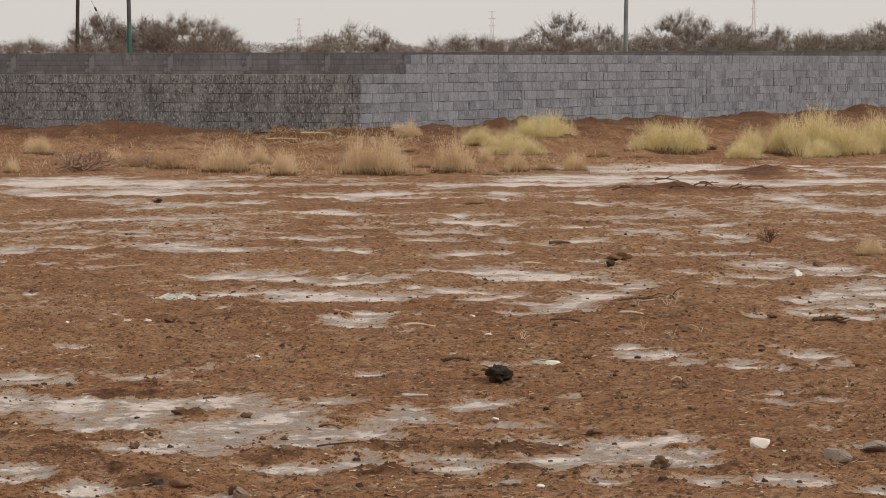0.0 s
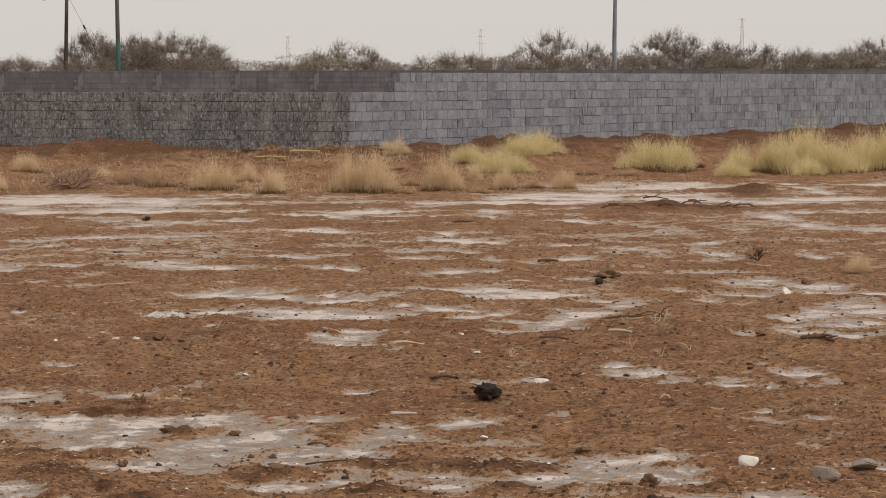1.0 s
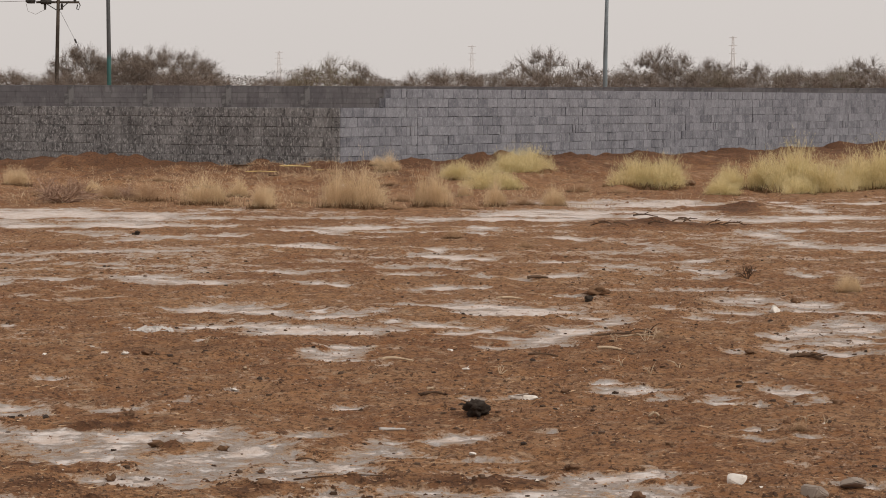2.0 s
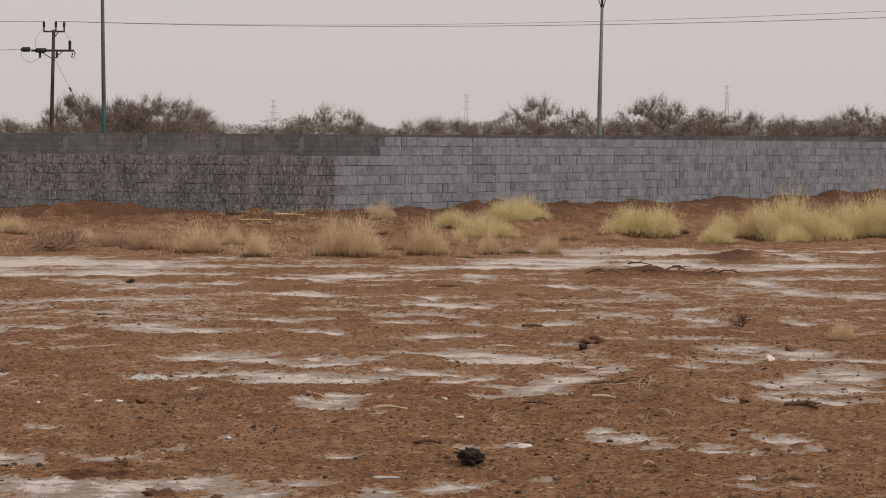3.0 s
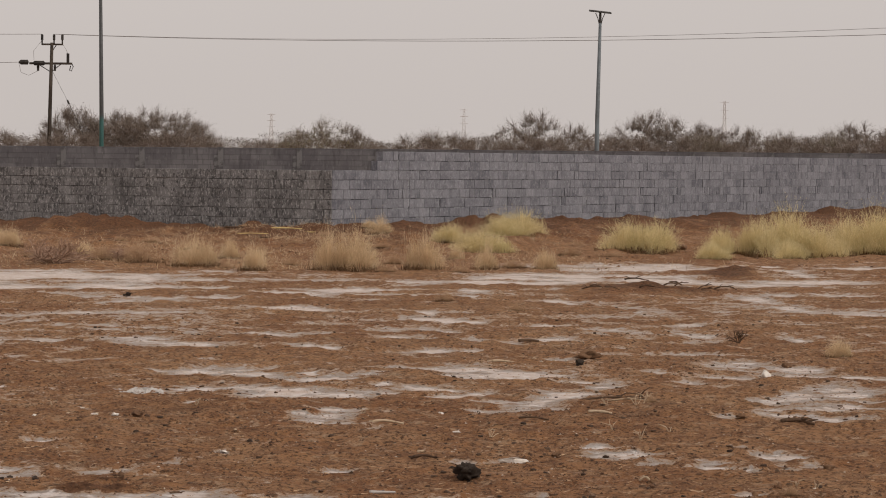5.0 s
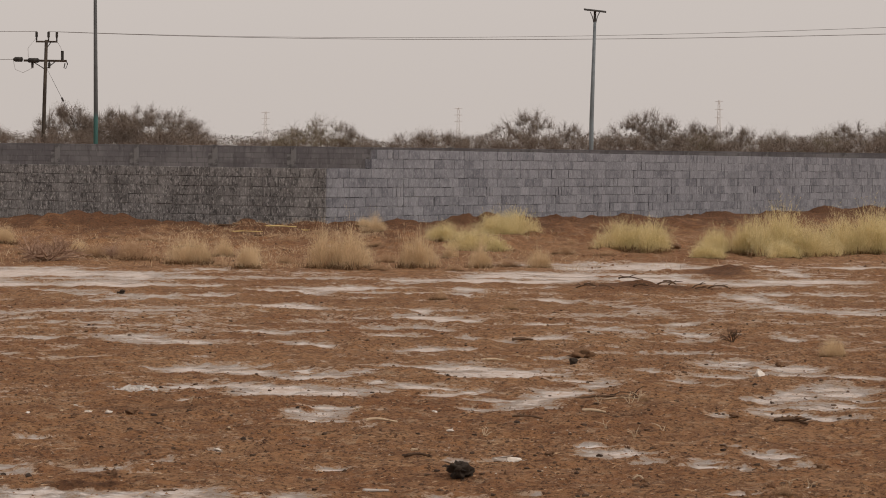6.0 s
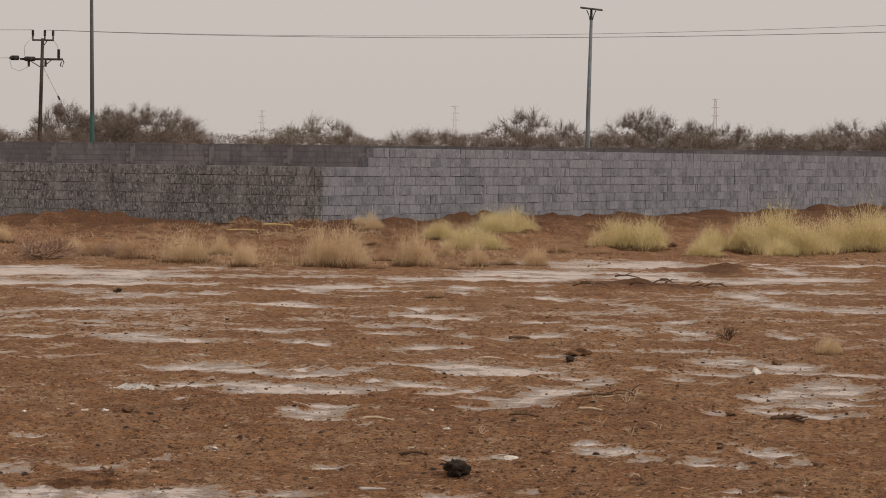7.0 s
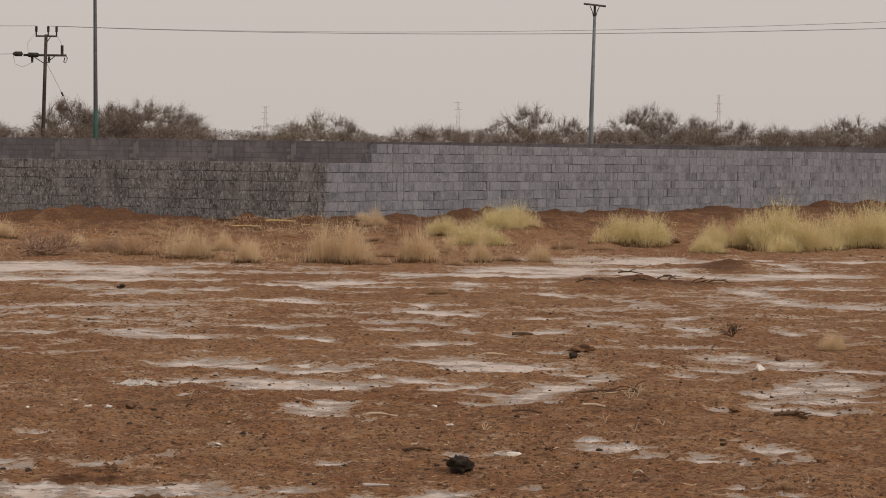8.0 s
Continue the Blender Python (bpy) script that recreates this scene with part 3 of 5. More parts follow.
def patch_field(x, y, patches, fall):
    """The strongest of many slanted oval patches at each place, 1 in a patch's middle."""
    x, y = np.asarray(x, float), np.asarray(y, float)
    flat_x, flat_y = x.ravel(), y.ravel()
    s = np.zeros(flat_x.shape)
    for (cx, cy, rx, ry, slant), force in patches:
        reach = 2.2 * ry + 2.2 * rx * abs(slant)
        k = np.nonzero((np.abs(flat_x - cx) < 2.2 * rx) & (np.abs(flat_y - cy) < reach))[0]
        if len(k):
            u, v = (flat_x[k] - cx) / rx, (flat_y[k] - cy - slant * (flat_x[k] - cx)) / ry
            s[k] = np.maximum(s[k], force * np.exp(-fall * (u * u + v * v) ** 1.3))
    return s.reshape(x.shape)


def salt_amount(x, y):
    wx, wy = x + 0.10 * value_noise(x, y, 0.23, 11) + 0.05 * value_noise(x, y, 0.09, 13), y + 0.012 * y * value_noise(x, y, 0.35, 12)
    s = patch_field(wx, wy, SALT, 0.45)
    streaks = 0.75 * value_noise(x * 0.6, y, 0.26, 21) + 0.6 * value_noise(x * 0.6, y, 0.12, 22) + 0.4 * value_noise(x, y, 1.9, 23)
    far, farther = np.clip((y - 15) / 8, 0, 1), np.clip((y - 20) / 10, 0, 1)
    s = 0.07 + 0.15 * far + 0.80 * s + streaks * (0.46 + 0.40 * far) + farther * (0.95 * value_noise(x * 0.4, y, 0.55, 24) + 0.5 * value_noise(x * 0.35, y, 1.1, 25))
    return s - 0.9 * np.clip((y - 35.5 - 4 * np.clip(x / 2, 0, 1)) / 4.5, 0, 1)


def shaded_damp_soil(x, y):
    """Darker colour: painted-in shade by the walls and on the heaps, damp soil in the DAMP patches."""
    s = 0.8 * np.clip(1.15 - wall_distance(x, y) / 6.0, 0, 1) * (y < 80)
    for hx, hy, rx, ry, h in HEAPS:
        s = np.maximum(s, np.exp(-1.2 * (((x - hx) / rx) ** 2 + ((y - hy) / ry) ** 2)) * min(1.0, h * 8))
    return np.maximum(s, patch_field(x, y, [(p, 0.8) for p in DAMP], 0.6))


def steps(stops):
    """Places along an axis: from stop to stop, with the pace given at each."""
    out, here = [], stops[0][0]
    for (a, pace), (b, after) in zip(stops, stops[1:]):
        while here < b:
            out.append(here)
            f = (here - a) / (b - a)
            here += pace + (after - pace) * f
    return out + [stops[-1][0]]


# ---- the ground: one sheet to the horizon ----
HALF = steps([(0, 0.022), (2.4, 0.026), (5, 0.07), (13, 0.16), (15, 0.6), (40, 3.0), (200, 30), (4200, 500)])
GROUND_X = np.array([-v for v in HALF[:0:-1]] + HALF)
GROUND_Y = np.array(steps([(-300, 60), (0, 1.5), (7.5, 0.10), (8.6, 0.025), (14, 0.038), (25, 0.08), (40, 0.14), (58, 0.22), (80, 0.8), (200, 8), (4500, 400)]))
GROUND_Z = ground_height(*np.meshgrid(GROUND_X, GROUND_Y))


def height(x, y):
    """The sheet's height at a place."""
    i = min(max(int(np.searchsorted(GROUND_X, x)) - 1, 0), len(GROUND_X) - 2)
    j = min(max(int(np.searchsorted(GROUND_Y, y)) - 1, 0), len(GROUND_Y) - 2)
    u = (x - GROUND_X[i]) / (GROUND_X[i + 1] - GROUND_X[i])
    v = (y - GROUND_Y[j]) / (GROUND_Y[j + 1] - GROUND_Y[j])
    low = GROUND_Z[j, i] * (1 - u) + GROUND_Z[j, i + 1] * u
    return float(low * (1 - v) + (GROUND_Z[j + 1, i] * (1 - u) + GROUND_Z[j + 1, i + 1] * u) * v)


def build_ground():
    X, Y = np.meshgrid(GROUND_X, GROUND_Y)
    Z = GROUND_Z
    rows, cols = X.shape
    me = bpy.data.meshes.new("ground")
    me.vertices.add(rows * cols)
    me.vertices.foreach_set("co", np.stack([X, Y, Z], -1).astype(np.float32).ravel())
    a = (np.arange(rows - 1)[:, None] * cols + np.arange(cols - 1)[None, :]).ravel()
    quads = np.stack([a, a + 1, a + cols + 1, a + cols], -1).astype(np.int32)
    me.loops.add(quads.size)
    me.loops.foreach_set("vertex_index", quads.ravel())
    me.polygons.add(len(quads))
    me.polygons.foreach_set("loop_start", np.arange(0, quads.size, 4, dtype=np.int32))
    me.polygons.foreach_set("use_smooth", np.ones(len(quads), dtype=bool))
    me.update(calc_edges=True)
    crust = me.attributes.new("salt", "FLOAT", "POINT")
    crust.data.foreach_set("value", (salt_amount(X, Y) - 0.8 * shaded_damp_soil(X, Y)).astype(np.float32).ravel())
    darkened = me.attributes.new("fresh", "FLOAT", "POINT")
    darkened.data.foreach_set("value", shaded_damp_soil(X, Y).astype(np.float32).ravel())
    me.materials.append(soil)
    return tagged(new("ground", me), "reddish-brown bare soil with broken white salt crust", "ground", kind="structure")


build_ground()


# ---- walls: a mortar core with blocks set into both faces ----
COURSE, TOP = 0.2, 1.81


def block_mesh(name, length, material, deep=0.16, tall=0.192):
    """One block, its face edges worn round; the face looks along -y."""
    c = 0.005
    v, f = [], []
    for y, i in ((deep, 0.0), (c, 0.0), (0.0, c)):
        v += [(i, y, i), (length - i, y, i), (length - i, y, tall - i), (i, y, tall - i)]
    for r in (0, 4):
        f += [[r + k, r + (k + 1) % 4, r + 4 + (k + 1) % 4, r + 4 + k] for k in range(4)]
    f += [[8, 9, 10, 11], [3, 2, 1, 0]]
    return mesh_of(name, v, f, material)


def lay_courses(wall, tops, length, material, slots, limit, rng):
    """Blocks in running bond, as parts of their wall up to `limit` metres along; the rest in one mesh."""
    shared, rest = {}, Soup()
    for c in range(9):
        z = TOP - (c + 1) * COURSE
        s = tops(c)
        if s > 0.01:
            s = round(s / 0.2) * 0.2
        elif c % 2:
            cut = 0.19
            me = shared.setdefault(cut, block_mesh("block", cut, material))
            part("block", me, wall, at=pose(0.004, -0.012, z))
            s = 0.2
        while s < length:
            mark = next((m for m in slots if c in (4,) and s <= m < s + 0.4), None)
            pieces = [(s, 0.392)]
            if mark is not None:
                pieces = [(s, 0.115), (s + 0.155, 0.09), (s + 0.285, 0.105)]
            elif rng.random() < 0.10:
                pieces = [(s, 0.175), (s + 0.215, 0.175)]
            for at, size in pieces:
                out = -0.012 + rng.uniform(-0.004, 0.004)
                if s < limit:
                    me = shared.setdefault(size, block_mesh("block", size, material))
                    part("block", me, wall, at=pose(at + 0.004, out, z + rng.uniform(-0.003, 0.003), 0, rng.uniform(-0.25, 0.25), 0))
                else:
                    rest.box(at + 0.004, at + size, out, 0.15, z, z + 0.192)
            s += 0.4
    if rest.verts:
        tagged(part("far_blockwork", rest.mesh("far_blockwork", material), wall), kind="stuff")


def build_walls():
    rng = random.Random(8)
    # pale wall, stepped down at its unfinished end
    core = Soup()
    core.box(0.15, 1.62, 0.003, 0.14, -0.3, TOP - 0.408)
    core.box(1.62, 1.82, 0.003, 0.14, -0.3, TOP - 0.208)
    core.box(1.82, 51.6, 0.003, 0.14, -0.3, TOP - 0.008)
    pale = tagged(new("wall_east", core.mesh("wall_east", mortar_pale)), "pale grey concrete block wall with a stepped unfinished end", "wall", kind="structure")
    pale.matrix_basis = pose(CORNER.x, CORNER.y, 0, 0, 0, RIGHT_TURN)
    slots = [2.6 + 3.47 * k for k in range(12)]
    lay_courses(pale, lambda c: (1.8, 1.6)[c] if c < 2 else 0.0, 44, block_pale, slots, 13.6, rng)
    # damp dark wall, two courses lower
    core = Soup()
    core.box(-19.5, -0.15, 0.003, 0.14, -0.3, TOP - 0.408)
    dark = tagged(new("wall_west", core.mesh("wall_west", mortar_dark)), "dark damp-streaked rough concrete block wall", "wall", kind="structure")
    dark.matrix_basis = pose(CORNER.x, CORNER.y, 0, 0, 0, LEFT_TURN)
    shared = {}
    for c in range(2, 9):
        z, s = TOP - (c + 1) * COURSE, -0.4 if c % 2 else -0.2
        if not c % 2:
            me = shared.setdefault(0.185, block_mesh("block", 0.185, block_dark))
            part("block", me, dark, at=pose(-0.19, -0.012, z))
            s = -0.6
        while s > -16:
            size = 0.392
            me = shared.setdefault(size, block_mesh("block", size, block_dark))
            part("block", me, dark, at=pose(s + 0.004, -0.012 + rng.uniform(-0.006, 0.006), z + rng.uniform(-0.003, 0.003), 0, rng.uniform(-0.3, 0.3), 0))
            s -= 0.4
    # the far wall with its concrete pilasters
    core = Soup()
    core.box(-60, 70, 0, 0.15, -0.3, 2.06)
    far = tagged(new("wall_north", core.mesh("wall_north", far_block)), "dark grey concrete block wall farther off with concrete pilasters", "wall", kind="structure")
    far.matrix_basis = pose(0, FAR_Y, 0)
    post = Soup()
    post.box(-0.10, 0.10, -0.035, 0.17, -0.3, 2.07)
    post.box(-0.25, -0.105, -0.018, 0.1, -0.3, 1.75)
    me = post.mesh("pilaster", pilaster_grey)
    for k in range(-12, 17):
        part("pilaster", me, far, at=pose(-14.28 + 2.97 * k + 0.0, 0, rng.uniform(-0.02, 0.03)))


build_walls()


# ---- scrub and trees behind the walls ----
def thorn_tree(name, seed, tall, wide, leaf_mat, label, clumps, twigs, leaves, flat=0.5, ragged=0.12, big=1.0):
    """A many-stemmed thorn tree: limbs rise from one foot to clumps that fill a low uneven dome, each a haze of twigs with tiny leaves."""
    rng = random.Random(seed)
    limbs, fine, leafy = Soup(), Soup(), Soup()
    dome = lambda a: 1 + ragged * math.sin(a * 2 + seed) + ragged * math.sin(a * 5 + 2 * seed) + rng.gauss(0, ragged * 0.6)
    forks = []
    for k in range(7):
        a = 2 * math.pi * k / 7 + rng.uniform(-0.4, 0.4)
        p, way = Vector((0.15 * math.cos(a), 0.15 * math.sin(a), -0.1)), Vector((0.5 * math.cos(a), 0.5 * math.sin(a), 1)).normalized()
        e = Vector((wide * 0.16 * math.cos(a), wide * 0.16 * math.sin(a), tall * rng.uniform(0.32, 0.48)))
        mid = p.lerp(e, 0.5) + Vector((rng.gauss(0, 0.15), rng.gauss(0, 0.15), 0.15))
        limbs.tube([p, mid, e], [0.10, 0.08, 0.06], 6, False)
        forks += [(mid, 0.05), (e, 0.05)]
    for k in range(clumps):
        a, rise = rng.uniform(0, 2 * math.pi), rng.random() ** 0.8
        r = dome(a) * (0.55 + 0.45 * rng.random() ** 0.5)
        c = math.sqrt(max(0.0, 1 - rise * rise)) if flat < 0.9 else (1 - rise ** 3) ** 0.6
        p = Vector((wide / 2 * r * c * math.cos(a), wide / 2 * r * c * math.sin(a), tall * (0.34 + 0.60 * rise * min(1.1, r))))
        q, thick = min(forks, key=lambda f: (f[0] - p).length + max(0, f[0].z - p.z) * 2)
        mid = q.lerp(p, 0.5) + Vector((rng.gauss(0, 0.14), rng.gauss(0, 0.14), rng.gauss(0.08, 0.12)))
        limbs.tube([q, mid, p], [thick * 0.6, thick * 0.4, 0.012], 4, False)
        forks.append((mid, max(0.02, thick * 0.6)))
        out = Vector((p.x, p.y, (p.z - tall * 0.3) * 1.3)).normalized()
        for j in range(twigs):
            d = (out * 0.8 + Vector((rng.gauss(0, 0.6), rng.gauss(0, 0.6), rng.gauss(0, 0.5)))).normalized()
            l = rng.uniform(0.3, 0.95)
            f = mid.lerp(p, rng.uniform(0.05, 1.0))
            m = f + d * l * 0.55 + Vector((rng.gauss(0, 0.04), rng.gauss(0, 0.04), rng.gauss(0, 0.04)))
            e = m + (d + Vector((rng.gauss(0, 0.4), rng.gauss(0, 0.4), rng.gauss(0, 0.4)))).normalized() * l * 0.5
            fine.blade(f, m, e, rng.uniform(0.006, 0.014), (rng.uniform(-1, 1), rng.uniform(-1, 1), rng.uniform(-0.5, 0.5)))
            for i in range(leaves):
                v = f.lerp(e, rng.random() * 0.9) + Vector((rng.gauss(0, 0.08), rng.gauss(0, 0.08), rng.gauss(0, 0.08)))
                leafy.leaf(v, rng.uniform(0.016, 0.038) * big, rng)
    ob = base(name, 0, 0)
    part("trunk", limbs.mesh("trunk", bark, True), ob)
    tagged(part("branchwork", fine.mesh("branchwork", twig_fog), ob), kind="stuff")
    if leaves:
        tagged(part("crown", leafy.mesh("crown", leaf_mat), ob), kind="stuff")
    return tagged(ob, label, "tree" if name.endswith("tree") else "bush", "thorn scrub behind the walls")


def build_scrub():
    rng = random.Random(31)
    umbrella = thorn_tree("thorn_tree", 3, 4.95, 8.2, leaf_brown, "wide flat-topped brown thorn tree behind the block wall", 330, 26, 5, 1.0, 0.03)
    umbrella.matrix_basis = pose(-18.9, 165, 0)
    rounded = thorn_tree("thorn_tree", 5, 4.95, 5.4, leaf_brown, "round thin-leaved brown thorn tree behind the block wall", 250, 22, 3, 0.5, 0.07, 1.15)
    rounded.matrix_basis = pose(-24.7, 167, 0)
    bare = thorn_tree("thorn_tree", 9, 4.8, 5.0, leaf_brown, "sparse nearly bare thorn tree behind the block wall", 120, 26, 3, 0.4, 0.14)
    bare.matrix_basis = pose(5.8, 163, 0)
    green = thorn_tree("thorn_bush", 12, 3.95, 5.8, leaf_green, "dense dull olive thorn bush behind the block wall", 190, 16, 4, 0.6, 0.14)
    green.matrix_basis = pose(-7.8, 160, 0)
    low = thorn_tree("thorn_bush", 15, 3.4, 6.6, leaf_brown, "low dense grey-brown thorn bush behind the block wall", 220, 18, 3, 1.0, 0.05, 1.25)
    low.matrix_basis = pose(-0.2, 160, 0)
    size = lambda w, h: Matrix.Diagonal((w, w, h, 1))
    for ob, x, y, turn, w, h in ((bare, 13.2, 163, 80, 1.0, 1.02), (bare, 9.4, 168, 200, 0.7, 0.86), (bare, 17.6, 166, 300, 1.0, 0.88),
                                 (bare, 27.0, 166, 20, 1.05, 0.9), (rounded, 31.5, 167, 150, 1.1, 0.9), (bare, 15.2, 164, 140, 0.8, 0.95),
                                 (green, 22.3, 162, 70, 0.62, 0.90), (green, 17.2, 160, 190, 0.6, 0.84), (low, 6.0, 161, 90, 1.0, 0.97),
                                 (low, 11.6, 160, 10, 1.0, 0.97), (low, 17.0, 161, 200, 1.0, 0.97), (low, 22.6, 160, 300, 1.05, 0.99),
                                 (low, 28.2, 161, 45, 1.05, 1.0), (low, -28.9, 163, 130, 0.8, 0.96), (low, -24.2, 162, 20, 0.9, 0.95),
                                 (low, -17.0, 161, 250, 1.1, 0.97), (low, -11.9, 172, 320, 1.0, 0.86), (low, -4.9, 168, 60, 0.6, 0.84),
                                 (rounded, -21.9, 168, 60, 0.8, 0.95), (green, -10.0, 163, 30, 0.5, 0.78), (bare, -5.6, 162, 260, 0.5, 0.80),
                                 (green, 25.2, 161, 10, 0.6, 0.9), (low, -33.5, 166, 10, 0.9, 0.9), (low, 34.0, 163, 70, 1.1, 1.0),
                                 (low, 2.6, 166, 170, 0.6, 0.92), (bare, 21.0, 168, 220, 0.9, 0.84)):
        copy_thing(ob, pose(x, y, 0, 0, 0, turn) @ size(w, h))
    # a distant belt of scrub beyond them
    belt = Soup()
    for k in range(70000):
        x, y = rng.uniform(-70, 70), rng.uniform(240, 320)
        top = 3.75 + 0.6 * min(1.0, max(0.0, (x - 2) / 6)) + 0.35 * math.sin(x * 0.31) + 0.3 * math.sin(x * 0.83 + 2) + 0.2 * math.sin(x * 2.1)
        belt.leaf((x, y, top * (1 - rng.random() ** 2.2 * 0.6) + rng.gauss(0, 0.14)), rng.uniform(0.045, 0.12), rng)
    tagged(new("far_scrub", belt.mesh("far_scrub", scrub_brown)), "distant low belt of brown scrub", "scrub", kind="stuff")


build_scrub()


# ---- poles, wires and towers ----
def lamp_post(x, y, steel, label, turn, tilt, up=7.95):
    """A tapered steel post with a flat panel lamp on a forked bracket."""
    ob = base("street_lamp", x, y, 0, turn)
    s = Soup()
    s.tube([(0, 0, -0.2), (0, 0, 3.4), (tilt * 0.5, 0, up - 0.45)], [0.105, 0.092, 0.062], 12)
    part("post", s.mesh("post", steel, True), ob)
    s = Soup()
    s.box(-0.2, 0.2, -0.2, 0.2, 0.0, 0.04)
    part("base_plate", s.mesh("base_plate", steel), ob)
    s = Soup()
    for e in (-0.2, 0.2):
        s.tube([(tilt * 0.5, 0, up - 0.7), (tilt * 0.5 + e * 0.5, 0, up - 0.25), (tilt * 0.5 + e, 0, up - 0.03)], [0.02, 0.02, 0.02], 6)
    s.tube([(tilt * 0.5, 0, up - 0.55), (tilt * 0.5, 0, up)], [0.06, 0.05], 8)
    part("bracket", s.mesh("bracket", black_metal), ob)
    s = Soup()
    s.box(-0.47, 0.47, -0.17, 0.17, -0.018, 0.018)
    part("lamp_panel", s.mesh("lamp_panel", black_metal), ob, "flat dark lamp panel", pose(tilt * 0.5, 0, up + 0.02, 12, 6, 0))
    return tagged(ob, label, "street lamp", "street lamps")


lamp_post(6.55, 105, steel_blue, "grey steel street lamp with a flat panel head", 0, 0.16)
lamp_post(-14.35, 105, steel_green, "tall steel street lamp post with a green-painted foot", 0, -0.16, 10.5)


def utility_pole(x, y):
    ob = base("utility_pole", x, y)
    s = Soup()
    s.tube([(0.0, 0, -0.3), (0.1, 0, 4.5), (0.22, 0, 9.15)], [0.14, 0.125, 0.105], 10)
    part("pole", s.mesh("pole", pole_wood, True), ob)
    s = Soup()
    s.box(-0.46, 0.94, -0.06, 0.06, 8.98, 9.09)
    part("top_crossarm", s.mesh("top_crossarm", pole_wood), ob)
    s = Soup()
    s.box(-1.25, 1.55, -0.07, 0.07, 7.72, 7.86)
    part("crossarm", s.mesh("crossarm", pole_wood), ob)
    for e in (-0.42, 0.36, 0.90):
        s = Soup()
        s.tube([(e, 0, 9.05), (e, 0, 9.3), (e, 0, 9.34), (e, 0, 9.65), (e, 0, 9.7)], [0.05, 0.05, 0.085, 0.085, 0.04], 8)
        part("insulator", s.mesh("insulator", black_metal), ob)
    s = Soup()
    s.tube([(-1.95, 0, 7.86), (-1.85, 0, 7.86), (-1.8, 0, 7.86), (-1.35, 0, 7.86), (-1.3, 0, 7.86)], [0.05, 0.13, 0.16, 0.16, 0.05], 8)
    part("strain_insulator", s.mesh("strain_insulator", black_metal), ob, "fat black strain insulator")
    s = Soup()
    s.tube([(-1.0, -0.1, 7.80), (-0.9, -0.1, 7.8), (-0.3, -0.1, 7.8), (-0.2, -0.1, 7.8)], [0.06, 0.155, 0.155, 0.06], 8)
    part("strain_insulator", s.mesh("strain_insulator", black_metal), ob, "fat black strain insulator")
    s = Soup()
    s.tube([(1.27, 0, 7.8), (1.27, 0, 8.45)], [0.095, 0.095], 8)
    part("cutout_fuse", s.mesh("cutout_fuse", black_metal), ob)
    s = Soup()
    s.tube([(1.5, 0, 7.82), (1.62, 0, 7.6), (1.5, 0, 7.3), (1.38, 0, 7.35), (1.45, 0, 7.65)], [0.035] * 5, 6)
    part("jumper_loop", s.mesh("jumper_loop", black_metal), ob)
    for a, b in (((-0.7, 7.75), (0.12, 7.25)), ((0.8, 7.75), (0.2, 7.25)), ((0.5, 9.0), (0.2, 8.55))):
        s = Soup()
        s.tube([(a[0], 0.05, a[1]), (b[0], 0.05, b[1])], [0.03, 0.03], 5)
        part("brace", s.mesh("brace", black_metal), ob)
    for e in (0.42, -0.68):
        s = Soup()
        s.tube([(e, 0, 7.72), (e, 0, 7.62), (e, 0, 7.3)], [0.04, 0.09, 0.07], 8)
        part("insulator", s.mesh("insulator", black_metal), ob)
    s = Soup()
    s.tube([(0.2, 0, 7.4), (1.15, 1.0, 5.3), (2.1, 2.0, 3.0)], [0.012] * 3, 4)
    part("guy_wire", s.mesh("guy_wire", black_metal), ob)
    s = Soup()
    s.tube([(1.1, 0.95, 5.42), (1.2, 1.05, 5.18)], [0.06, 0.06], 6)
    part("guy_insulator", s.mesh("guy_insulator", black_metal), ob)
    for pts in ([(-0.42, 0, 9.3), (-0.98, 0, 8.6), (-0.95, 0, 8.0)], [(-1.95, 0, 7.86), (-1.8, 0, 7.2), (-1.3, 0, 7.0), (-0.7, 0, 7.3)], [(0.9, 0, 9.1), (1.15, 0, 8.7), (1.27, 0, 8.4)]):
        s = Soup()
        s.tube(pts, [0.012] * len(pts), 4)
        part("jumper_wire", s.mesh("jumper_wire", cable_grey), ob)
    return tagged(ob, "dark wooden utility pole with crossarm and insulators", "utility pole")


utility_pole(-25.76, 163)


def wire(a, b, sag, thick, label):
    s, n = Soup(), 28
    a, b = Vector(a), Vector(b)
    s.tube([a.lerp(b, k / n) - Vector((0, 0, 4 * sag * (k / n) * (1 - k / n))) for k in range(n + 1)], [thick] * (n + 1), 5)
    tagged(new("power_line", s.mesh("power_line", cable_grey)), label, "power line", "power lines")


wire((-25.4, 163, 9.7), (52, 104, 8.9), 1.01, 0.016, "thin sagging grey overhead power line")
wire((-24.86, 163, 9.7), (52, 104, 9.7), 1.17, 0.011, "thin sagging grey overhead power line")
wire((-26.18, 163, 9.7), (-64, 163, 10.4), 0.3, 0.017, "thin sagging grey overhead power line")
wire((-27.7, 163, 7.86), (-64, 160, 7.5), 0.25, 0.017, "thin sagging grey overhead power line")


